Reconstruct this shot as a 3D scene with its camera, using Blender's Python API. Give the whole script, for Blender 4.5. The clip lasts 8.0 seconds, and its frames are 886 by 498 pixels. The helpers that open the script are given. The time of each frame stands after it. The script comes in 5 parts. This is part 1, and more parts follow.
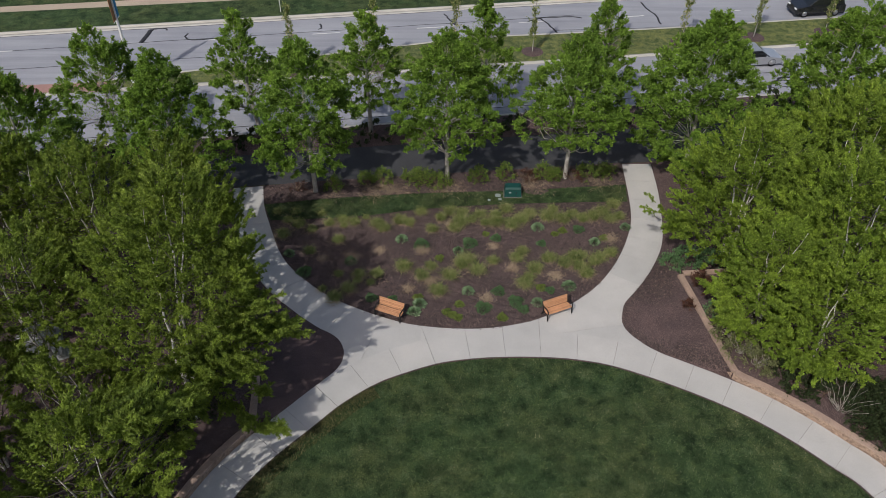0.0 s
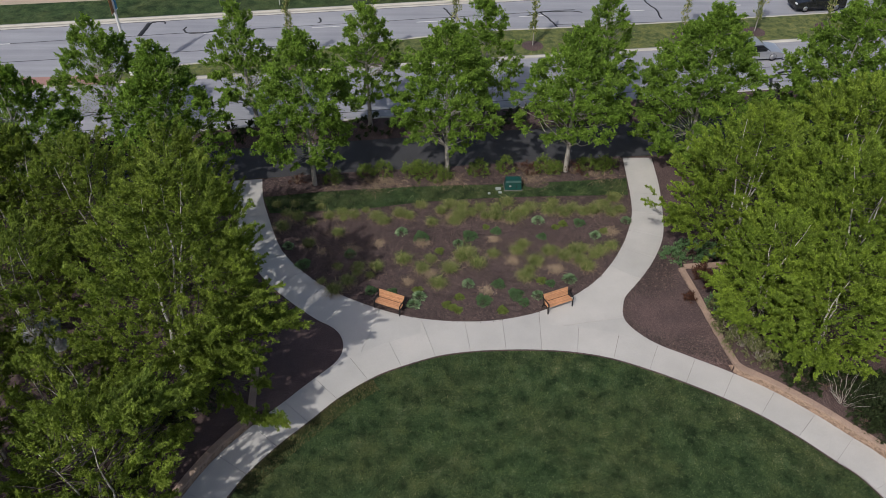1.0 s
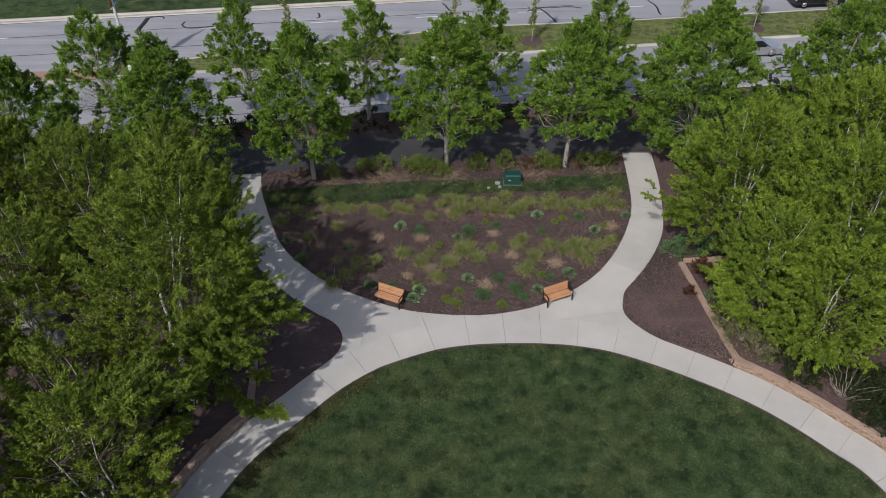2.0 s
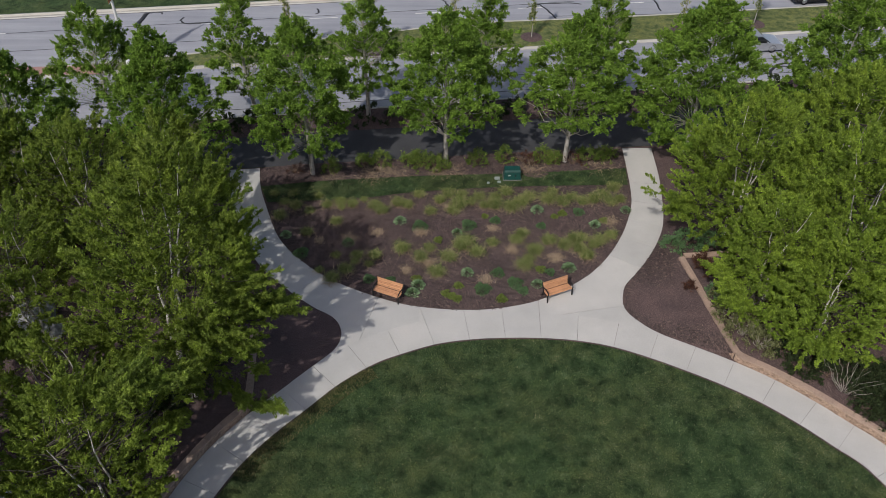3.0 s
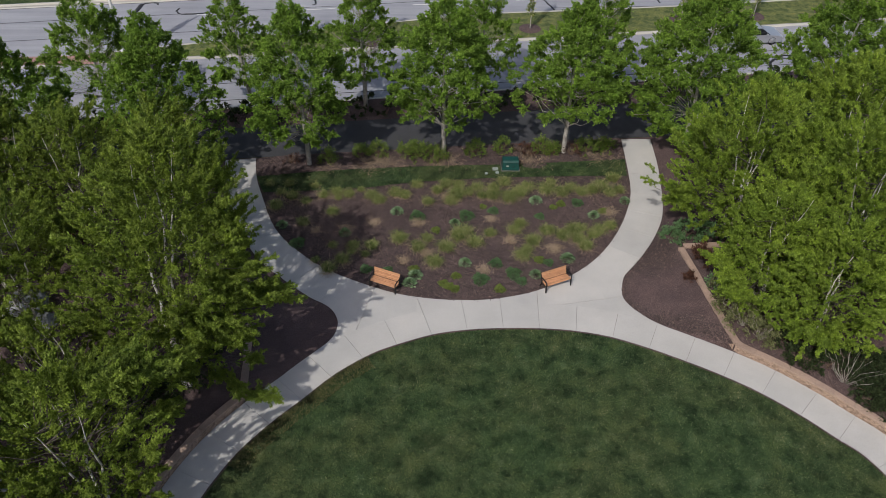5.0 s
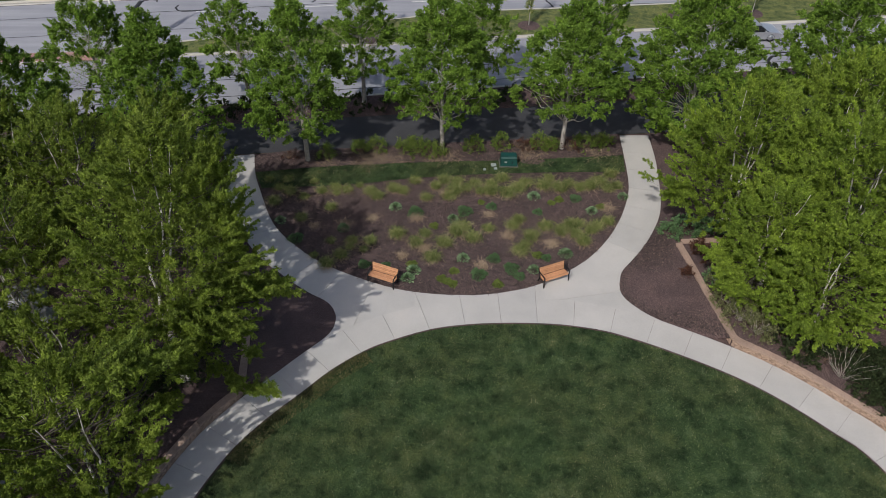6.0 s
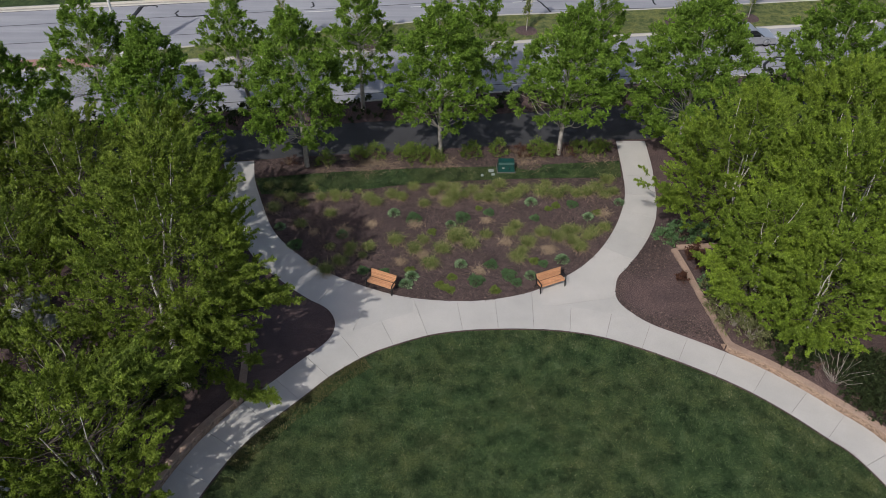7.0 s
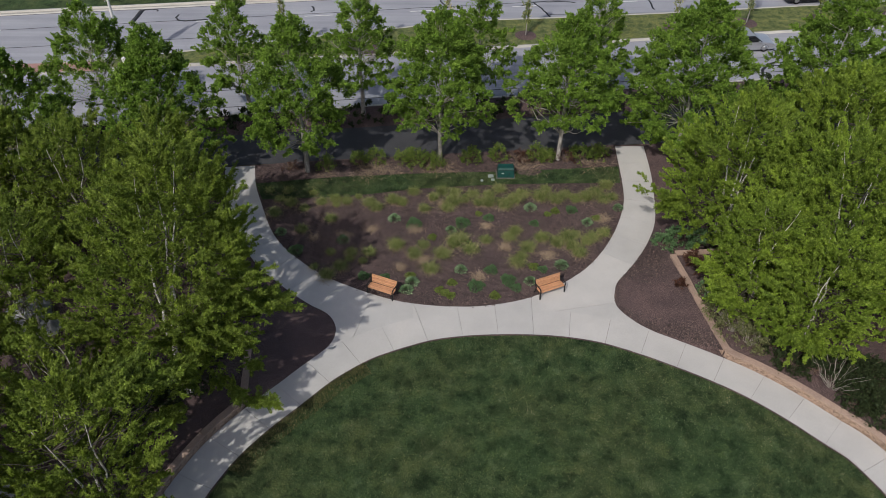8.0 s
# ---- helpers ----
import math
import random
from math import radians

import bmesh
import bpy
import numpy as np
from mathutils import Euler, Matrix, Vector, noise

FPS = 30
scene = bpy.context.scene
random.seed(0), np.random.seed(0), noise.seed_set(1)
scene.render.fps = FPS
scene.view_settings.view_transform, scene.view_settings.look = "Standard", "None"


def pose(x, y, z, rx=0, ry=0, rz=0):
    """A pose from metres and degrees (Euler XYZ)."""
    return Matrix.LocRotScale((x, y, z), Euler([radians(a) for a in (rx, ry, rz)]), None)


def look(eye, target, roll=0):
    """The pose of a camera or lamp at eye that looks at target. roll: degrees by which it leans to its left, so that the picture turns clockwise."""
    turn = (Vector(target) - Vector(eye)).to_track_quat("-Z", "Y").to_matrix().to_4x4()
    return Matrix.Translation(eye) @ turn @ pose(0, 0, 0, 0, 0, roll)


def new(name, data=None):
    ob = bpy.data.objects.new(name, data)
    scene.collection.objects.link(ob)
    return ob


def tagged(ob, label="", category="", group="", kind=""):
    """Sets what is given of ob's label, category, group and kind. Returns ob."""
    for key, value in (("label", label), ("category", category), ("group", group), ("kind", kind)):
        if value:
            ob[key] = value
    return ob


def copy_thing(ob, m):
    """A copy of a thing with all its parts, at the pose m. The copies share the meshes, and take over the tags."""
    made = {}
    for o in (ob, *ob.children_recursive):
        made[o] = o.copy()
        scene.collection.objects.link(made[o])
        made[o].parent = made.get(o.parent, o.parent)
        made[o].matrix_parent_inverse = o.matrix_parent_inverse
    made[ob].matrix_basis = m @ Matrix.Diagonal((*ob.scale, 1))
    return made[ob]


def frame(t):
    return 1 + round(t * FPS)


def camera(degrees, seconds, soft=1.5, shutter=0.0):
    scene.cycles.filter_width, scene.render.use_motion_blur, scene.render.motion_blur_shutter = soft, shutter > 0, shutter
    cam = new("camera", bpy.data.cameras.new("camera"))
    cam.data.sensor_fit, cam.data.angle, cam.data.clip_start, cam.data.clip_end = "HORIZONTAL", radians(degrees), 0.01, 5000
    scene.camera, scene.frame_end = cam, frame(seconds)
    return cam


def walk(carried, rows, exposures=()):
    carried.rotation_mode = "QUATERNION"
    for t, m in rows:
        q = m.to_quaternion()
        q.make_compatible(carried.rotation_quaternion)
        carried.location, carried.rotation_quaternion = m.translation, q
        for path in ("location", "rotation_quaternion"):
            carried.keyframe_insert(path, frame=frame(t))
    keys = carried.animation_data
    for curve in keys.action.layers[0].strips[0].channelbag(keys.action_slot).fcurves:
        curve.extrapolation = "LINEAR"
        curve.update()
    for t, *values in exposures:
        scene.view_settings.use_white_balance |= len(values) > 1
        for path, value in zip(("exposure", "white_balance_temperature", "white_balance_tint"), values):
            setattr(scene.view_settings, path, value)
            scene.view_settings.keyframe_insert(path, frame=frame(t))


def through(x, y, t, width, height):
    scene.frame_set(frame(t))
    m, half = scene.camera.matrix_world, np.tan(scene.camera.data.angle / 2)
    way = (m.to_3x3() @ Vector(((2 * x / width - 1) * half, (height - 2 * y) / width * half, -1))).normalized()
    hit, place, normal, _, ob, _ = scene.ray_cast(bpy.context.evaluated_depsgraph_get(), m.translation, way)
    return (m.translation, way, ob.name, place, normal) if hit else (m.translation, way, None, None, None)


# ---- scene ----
cam = camera(59.6, 8.0, soft=0.75)
PATH = [
    (0, (-0.027, 0.008, 30.513), (-0.026, 1.51, 29.193), 0.0),
    (0.5, (-0.108, 0.012, 30.313), (-0.104, 1.514, 28.992), 0.2),
    (1, (-0.114, -0.04, 30.11), (-0.109, 1.46, 28.787), 0.2),
    (1.5, (-0.18, -0.112, 29.963), (-0.172, 1.387, 28.639), 0.3),
    (3, (-0.221, -0.225, 29.479), (-0.208, 1.274, 28.154), 0.5),
    (3.5, (-0.197, -0.232, 29.333), (-0.184, 1.265, 28.008), 0.5),
    (4, (-0.183, -0.207, 29.267), (-0.169, 1.288, 27.939), 0.6),
    (4.5, (-0.244, -0.197, 29.058), (-0.226, 1.299, 27.73), 0.7),
    (6, (-0.127, -0.425, 28.74), (-0.107, 1.07, 27.411), 0.8),
    (6.5, (-0.089, -0.535, 28.927), (-0.069, 0.96, 27.598), 0.8),
    (7, (-0.016, -0.508, 29.353), (0.004, 0.985, 28.022), 0.7),
    (7.5, (-0.015, -0.477, 29.598), (0.006, 1.017, 28.268), 0.7),
    (8, (-0.135, -0.491, 29.755), (-0.11, 1.002, 28.424), 0.9),
]
walk(cam, [(t, look(eye, target, roll)) for t, eye, target, roll in PATH],
     exposures=[(0, -0.29), (2, -0.26), (8, -0.26)])

# ---- light ----
SUN_TO = Vector((0.48, 0.877, -1.1)).normalized()
world = bpy.data.worlds.new("sky")
scene.world = world
world.use_nodes = True
sky = world.node_tree.nodes.new("ShaderNodeTexSky")
sky.sky_type, sky.sun_disc = "NISHITA", False
sky.air_density, sky.dust_density, sky.ozone_density = 0.9, 3.0, 0.7
sky.sun_elevation, sky.sun_rotation = math.asin(-SUN_TO.z), math.atan2(-SUN_TO.x, -SUN_TO.y)
world.node_tree.links.new(sky.outputs[0], world.node_tree.nodes["Background"].inputs[0])
world.node_tree.nodes["Background"].inputs[1].default_value = 0.15
sun = new("sun", bpy.data.lights.new("sun", "SUN"))
sun.data.energy, sun.data.angle, sun.data.color = 3.3, radians(0.6), (1.0, 0.96, 0.905)
sun.matrix_world = look((0, 0, 60), Vector((0, 0, 60)) + SUN_TO)

# ---- materials ----
def ramp(nt, fac, stops):
    """A colour ramp from (position, colour) stops."""
    n = nt.nodes.new("ShaderNodeValToRGB")
    while len(n.color_ramp.elements) < len(stops):
        n.color_ramp.elements.new(0.5)
    for e, (at, c) in zip(n.color_ramp.elements, stops):
        e.position, e.color = at, (*c, 1)
    nt.links.new(fac, n.inputs[0])
    return n.outputs[0]


def noise_tex(nt, vec, scale, detail=4.0, rough=0.6):
    n = nt.nodes.new("ShaderNodeTexNoise")
    n.inputs["Scale"].default_value, n.inputs["Detail"].default_value = scale, detail
    n.inputs["Roughness"].default_value = rough
    nt.links.new(vec, n.inputs["Vector"])
    return n.outputs[0]


def mix(nt, kind, fac, a, b):
    n = nt.nodes.new("ShaderNodeMix")
    n.data_type, n.blend_type = "RGBA", kind
    for sock, v in ((n.inputs[0], fac), (n.inputs[6], a), (n.inputs[7], b)):
        if isinstance(v, bpy.types.NodeSocket):
            nt.links.new(v, sock)
        elif isinstance(v, (tuple, list)):
            sock.default_value = (*v, 1)
        else:
            sock.default_value = v
    return n.outputs[2]


def material(name, fine, coarse, scale=20.0, wide=0.5, rough=0.85, bump=0.3, bump_scale=60.0, metal=0.0, spec=0.3, island=None, layers=()):
    """Grain from the fine stops, stains from the coarse stops multiplied on it, relief from a third noise. island: stops by piece. layers: more stains."""
    m = bpy.data.materials.new(name)
    m.use_nodes = True
    nt = m.node_tree
    b = nt.nodes["Principled BSDF"]
    pos = nt.nodes.new("ShaderNodeNewGeometry").outputs["Position"]
    col = ramp(nt, noise_tex(nt, pos, scale, 6), fine)
    if coarse:
        col = mix(nt, "MULTIPLY", 1.0, col, ramp(nt, noise_tex(nt, pos, wide, 5), coarse))
    for size, stops in layers:
        vec = pos
        if isinstance(size, tuple):                     # streaks: noise drawn out along one way
            n = nt.nodes.new("ShaderNodeVectorMath")
            n.operation, n.inputs[1].default_value, size = "MULTIPLY", size, 1.0
            nt.links.new(pos, n.inputs[0])
            vec = n.outputs[0]
        col = mix(nt, "MULTIPLY", 1.0, col, ramp(nt, noise_tex(nt, vec, size, 6, 0.68), stops))
    if island:
        rnd = nt.nodes.new("ShaderNodeObjectInfo").outputs["Random"] if island[0] == "object" else nt.nodes.new("ShaderNodeNewGeometry").outputs["Random Per Island"]
        col = mix(nt, "MULTIPLY", 1.0, col, ramp(nt, rnd, island[1]))
    nt.links.new(col, b.inputs["Base Color"])
    b.inputs["Roughness"].default_value, b.inputs["Metallic"].default_value = rough, metal
    b.inputs["Specular IOR Level"].default_value = spec
    if bump:
        n = nt.nodes.new("ShaderNodeBump")
        n.inputs["Strength"].default_value, n.inputs["Distance"].default_value = bump, 0.02
        nt.links.new(noise_tex(nt, pos, bump_scale, 4), n.inputs["Height"])
        nt.links.new(n.outputs[0], b.inputs["Normal"])
    return m


def leaf_material(name, stops, tints, through=0.36, rough=0.55, wide=0.55, layers=()):
    """Leaves: a colour for each leaf, shifted branch by branch, with light coming through."""
    m = bpy.data.materials.new(name)
    m.use_nodes = True
    nt = m.node_tree
    b = nt.nodes["Principled BSDF"]
    geo = nt.nodes.new("ShaderNodeNewGeometry")
    col = ramp(nt, geo.outputs["Random Per Island"], stops)
    col = mix(nt, "MULTIPLY", 1.0, col, ramp(nt, noise_tex(nt, geo.outputs["Position"], wide, 3), tints))
    for size, more in layers:
        col = mix(nt, "MULTIPLY", 1.0, col, ramp(nt, noise_tex(nt, geo.outputs["Position"], size, 6, 0.68), more))
    nt.links.new(col, b.inputs["Base Color"])
    b.inputs["Roughness"].default_value, b.inputs["Specular IOR Level"].default_value = rough, 0.14
    tr = nt.nodes.new("ShaderNodeBsdfTranslucent")
    nt.links.new(mix(nt, "MULTIPLY", 1.0, col, (1.22, 1.2, 0.6)), tr.inputs[0])
    ms = nt.nodes.new("ShaderNodeMixShader")
    ms.inputs[0].default_value = through
    nt.links.new(b.outputs[0], ms.inputs[1])
    nt.links.new(tr.outputs[0], ms.inputs[2])
    nt.links.new(ms.outputs[0], nt.nodes["Material Output"].inputs[0])
    return m


W = (1, 1, 1)
SPRAYS = [(2.2, [(0.38, (0.64, 0.67, 0.62)), (0.5, W), (0.62, (1.2, 1.25, 1.02))])]          # random clumps of darker and lighter leaf, painted to give the crowns relief
# broad drifts of the turf, tufts and small dark hollows
TURF = [(0.2, [(0.42, (0.93, 1.0, 1.02)), (0.58, (1.16, 1.05, 1.08))]), (1.1, [(0.38, (0.5, 0.55, 0.58)), (0.46, (0.92, 0.95, 0.96)), (0.56, (1.06, 1.04, 1.06)), (0.64, (1.5, 1.38, 1.55))])]
LAWN = material("lawn_grass", [(0.3, (0.013, 0.024, 0.009)), (0.5, (0.035, 0.057, 0.022)), (0.7, (0.086, 0.112, 0.045))],
                [(0.34, (0.6, 0.66, 0.64)), (0.5, (1.0, 1.02, 1.0)), (0.64, (1.3, 1.22, 1.12))], 26, 1.0, 0.9, 0.8, 50, spec=0.12, layers=TURF)
VERGE = material("verge_grass", [(0.3, (0.055, 0.075, 0.024)), (0.55, (0.125, 0.145, 0.055)), (0.75, (0.24, 0.22, 0.12))],
                 [(0.3, (0.7, 0.75, 0.7)), (0.6, W), (0.75, (1.3, 1.15, 0.9))], 10, 0.4, 0.9, 0.6, 30, spec=0.15, layers=[(1.6, [(0.38, (0.6, 0.68, 0.62)), (0.5, W), (0.62, (1.35, 1.2, 1.05))])])
MULCH = material("bark_mulch", [(0.28, (0.028, 0.0195, 0.0195)), (0.5, (0.088, 0.063, 0.061)), (0.72, (0.2, 0.149, 0.142))],
                 [(0.3, (0.75, 0.75, 0.78)), (0.7, (1.15, 1.1, 1.08))], 22, 0.5, 0.95, 0.9, 30, spec=0.15)
CONCRETE = material("broom_concrete", [(0.3, (0.408, 0.397, 0.38)), (0.7, (0.488, 0.476, 0.459))],
                    [(0.3, (0.86, 0.86, 0.86)), (0.6, W), (0.75, (1.05, 1.04, 1.02))], 30, 0.35, 0.85, 0.2, 90,
                    island=("object", [(0.0, (0.95, 0.95, 0.95)), (1.0, (1.03, 1.02, 1.01))]))
ROADC = material("road_concrete", [(0.3, (0.262, 0.266, 0.288)), (0.7, (0.325, 0.33, 0.355))],
                 [(0.3, (0.82, 0.82, 0.84)), (0.65, W)], 12, 0.15, 0.85, 0.2, 60, layers=[((0.06, 1.1, 1.0), [(0.36, (0.86, 0.87, 0.89)), (0.52, W), (0.64, (1.1, 1.1, 1.09))])])
KERB = material("kerb_concrete", [(0.3, (0.42, 0.40, 0.36)), (0.7, (0.52, 0.5, 0.46))], [(0.3, (0.8, 0.8, 0.8)), (0.7, W)], 25, 0.4, 0.9, 0.2, 60)
TANWALK = material("tan_concrete", [(0.3, (0.36, 0.29, 0.22)), (0.7, (0.44, 0.36, 0.28))], [(0.3, (0.85, 0.85, 0.85)), (0.7, W)], 12, 0.4, 0.9, 0.2, 60)
ASPHALT = material("trail_asphalt", [(0.3, (0.035, 0.036, 0.04)), (0.7, (0.07, 0.07, 0.075))], [(0.3, (0.8, 0.8, 0.8)), (0.7, (1.1, 1.1, 1.1))], 40, 0.5, 0.9, 0.4, 80)
SEALANT = material("crack_sealant", [(0.3, (0.012, 0.012, 0.014)), (0.7, (0.03, 0.03, 0.032))], None, 20, 1, 0.6, 0)
PAVER = material("red_pavers", [(0.3, (0.31, 0.17, 0.145)), (0.7, (0.41, 0.245, 0.21))], [(0.3, (0.8, 0.8, 0.8)), (0.7, W)], 15, 0.6, 0.9, 0.3, 40)
CAPSTONE = material("sandstone_cap", [(0.3, (0.285, 0.2, 0.155)), (0.7, (0.4, 0.295, 0.24))], [(0.3, (0.75, 0.75, 0.75)), (0.7, (1.1, 1.1, 1.1))], 14, 0.8, 0.9, 0.4, 40,
                    island=("object", [(0.0, (0.93, 0.93, 0.93)), (1.0, (1.06, 1.05, 1.03))]))
ROUGHSTONE = material("rough_stone", [(0.3, (0.19, 0.135, 0.105)), (0.7, (0.36, 0.275, 0.215))], None, 18, 1, 0.95, 0.8, 30,
                      island=("island", [(0.0, (0.72, 0.69, 0.67)), (0.5, (1.1, 1.05, 1.0)), (1.0, (1.5, 1.45, 1.4))]))
BARK = material("grey_bark", [(0.3, (0.22, 0.2, 0.18)), (0.7, (0.43, 0.4, 0.37))], None, 9, 1, 0.9, 0.6, 25)
BIRCHBARK = material("birch_bark", [(0.28, (0.09, 0.07, 0.06)), (0.42, (0.4, 0.37, 0.33)), (0.62, (0.66, 0.63, 0.59))], None, 7, 1, 0.8, 0.4, 30)
TWIGBARK = material("brown_branch_bark", [(0.3, (0.045, 0.038, 0.031)), (0.7, (0.11, 0.095, 0.08))], None, 9, 1, 0.9, 0.3, 25)
LEAF_PEAR = leaf_material("pear_leaves", [(0.0, (0.1, 0.162, 0.028)), (0.5, (0.143, 0.234, 0.036)), (0.85, (0.19, 0.295, 0.052)), (1.0, (0.255, 0.365, 0.09))],
                          [(0.3, (0.75, 0.8, 0.75)), (0.7, (1.1, 1.1, 1.0))], layers=SPRAYS)
LEAF_BIRCH = leaf_material("birch_leaves", [(0.0, (0.12, 0.164, 0.026)), (0.5, (0.176, 0.248, 0.037)), (0.85, (0.228, 0.31, 0.053)), (1.0, (0.29, 0.375, 0.09))],
                           [(0.3, (0.76, 0.82, 0.78)), (0.7, (1.12, 1.12, 0.98))], layers=SPRAYS)
# birch leaves of the west side, darkened for the shade among those trees
LEAF_WEST = leaf_material("shaded_west_birch_leaves", [(0.0, (0.109, 0.143, 0.025)), (0.5, (0.153, 0.204, 0.035)), (0.85, (0.197, 0.257, 0.05)), (1.0, (0.245, 0.305, 0.079))],
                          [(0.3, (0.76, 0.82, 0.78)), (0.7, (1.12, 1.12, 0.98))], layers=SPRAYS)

# ---- geometry helpers ----
def part(name, data, mat, parent=None, label=""):
    """Links a bmesh, or (vertices, faces), as one mesh object under a thing or part."""
    me = bpy.data.meshes.new(name)
    if isinstance(data, bmesh.types.BMesh):
        data.to_mesh(me)
        data.free()
    else:
        v, f = data
        v = np.asarray(v, dtype=np.float32)
        if isinstance(f, np.ndarray):
            n, k = f.shape
            me.vertices.add(len(v))
            me.vertices.foreach_set("co", v.ravel())
            me.loops.add(n * k)
            me.loops.foreach_set("vertex_index", f.astype(np.int32).ravel())
            me.polygons.add(n)
            me.polygons.foreach_set("loop_start", np.arange(0, n * k, k, dtype=np.int32))
            me.update(calc_edges=True)
        else:
            me.from_pydata([tuple(map(float, p)) for p in v], [], f)
            me.update()
    me.materials.append(mat)
    ob = new(name, me)
    if parent:
        ob.parent = parent
    if label:
        tagged(ob, label)
    return ob


def thing(name, place, label, category, group="", turn=0.0, scale=1.0):
    ob = new(name)
    ob.matrix_basis = pose(*place, 0, 0, turn) @ Matrix.Scale(scale, 4)
    ob.empty_display_size = 0.2
    return tagged(ob, label, category, group)


def smooth(pts, n=8, closed=False):
    """A Catmull-Rom line through the points, n steps a span."""
    P = [np.array(p, float) for p in pts]
    out = []
    m = len(P)
    for i in range(m if closed else m - 1):
        a, b, c, d = (P[(i + k) % m] if closed else P[min(max(i + k, 0), m - 1)] for k in (-1, 0, 1, 2))
        for j in range(n):
            t = j / n
            out.append(0.5 * (2 * b + (c - a) * t + (2 * a - 5 * b + 4 * c - d) * t * t + (3 * b - a - 3 * c + d) * t ** 3))
    if not closed:
        out.append(P[-1])
    return np.array(out)


def resample(pts, n):
    pts = np.asarray(pts, float)
    s = np.r_[0, np.cumsum(np.hypot(*np.diff(pts[:, :2], axis=0).T))]
    q = np.linspace(0, s[-1], n)
    return np.stack([np.interp(q, s, pts[:, k]) for k in range(pts.shape[1])], 1)


def strip(name, a, b, za, zb, mat, label, category="", n=60, rows=4, rough=0.0, seed=0):
    """A piece of the setting: a sheet between two lines on the plan."""
    rng = np.random.default_rng(seed)
    A, B = resample(a, n), resample(b, n)
    v = []
    for r in range(rows + 1):
        k = r / rows
        xy = A * (1 - k) + B * k
        z = za * (1 - k) + zb * k + (rng.normal(0, rough, n) if rough and 0 < r < rows else 0)
        v.append(np.c_[xy, np.broadcast_to(z, n)])
    i = np.arange(n - 1)
    f = np.concatenate([np.stack([r * n + i, r * n + i + 1, (r + 1) * n + i + 1, (r + 1) * n + i], 1) for r in range(rows)])
    return tagged(part(name, (np.concatenate(v), f), mat), label, category, kind="structure")


def patch(name, outline, centre, z, mat, label, category="", rings=14, rough=0.0, mound=0.0, seed=0):
    """A sheet within an outline that can all be seen from its centre."""
    rng = np.random.default_rng(seed)
    o, c = np.asarray(outline, float), np.array(centre, float)
    n = len(o)
    v, f = [np.r_[c, z + mound][None]], []
    for r in range(1, rings + 1):
        k = r / rings
        zz = z + mound * (1 - k * k) + (rng.normal(0, rough, n) if r < rings else np.zeros(n))
        v.append(np.c_[c + (o - c) * k, zz])
    fs = [(0, 1 + i, 1 + (i + 1) % n) for i in range(n)]
    for r in range(rings - 1):
        for i in range(n):
            j = (i + 1) % n
            fs.append((1 + r * n + i, 1 + (r + 1) * n + i, 1 + (r + 1) * n + j, 1 + r * n + j))
    return tagged(part(name, (np.concatenate(v), fs), mat), label, category, kind="structure")


def prism(outline, z0, z1):
    """Vertices and faces of an upright block on an outline."""
    n = len(outline)
    v = [(x, y, z0) for x, y in outline] + [(x, y, z1) for x, y in outline]
    f = [tuple(range(n, 2 * n)), tuple(range(n - 1, -1, -1))] + [(i, (i + 1) % n, n + (i + 1) % n, n + i) for i in range(n)]
    return v, f


def offset(pts, d):
    """The line moved d metres to its left."""
    p = np.asarray(pts, float)
    t = np.gradient(p, axis=0)
    t /= np.linalg.norm(t, axis=1)[:, None]
    return p + d * np.c_[-t[:, 1], t[:, 0]]


def tube(pts, radii, sides=6):
    """Vertices and quads of a tapered tube."""
    p = np.asarray(pts, float)
    t = np.gradient(p, axis=0)
    t /= np.linalg.norm(t, axis=1)[:, None] + 1e-9
    ref = np.where(np.abs(t[:, 2:3]) > 0.9, [[1.0, 0, 0]], [[0, 0, 1.0]])
    u = np.cross(t, ref)
    u /= np.linalg.norm(u, axis=1)[:, None] + 1e-9
    w = np.cross(t, u)
    a = np.linspace(0, 2 * np.pi, sides, endpoint=False)
    v = p[:, None] + np.asarray(radii, float)[:, None, None] * (np.cos(a)[None, :, None] * u[:, None] + np.sin(a)[None, :, None] * w[:, None])
    i, k = np.meshgrid(np.arange(len(p) - 1), np.arange(sides), indexing="ij")
    f = np.stack([i * sides + k, i * sides + (k + 1) % sides, (i + 1) * sides + (k + 1) % sides, (i + 1) * sides + k], -1).reshape(-1, 4)
    return v.reshape(-1, 3), f


def ribbon(line_pts, width, z0, z1):
    """A low bar that follows a line."""
    p = np.asarray(line_pts, float)
    a, c = offset(p, width / 2), offset(p, -width / 2)
    n = len(p)
    v = np.concatenate([np.c_[a, np.full(n, z0)], np.c_[a, np.full(n, z1)], np.c_[c, np.full(n, z1)], np.c_[c, np.full(n, z0)]])
    i = np.arange(n - 1)
    f = np.concatenate([np.stack([k * n + i, k * n + i + 1, (k + 1) * n + i + 1, (k + 1) * n + i], 1) for k in range(3)])
    return v, f


def join(pieces):
    vs, fs, n = [], [], 0
    for v, f in pieces:
        vs.append(v)
        fs.append(np.asarray(f) + n)
        n += len(v)
    return np.concatenate(vs), np.concatenate(fs)


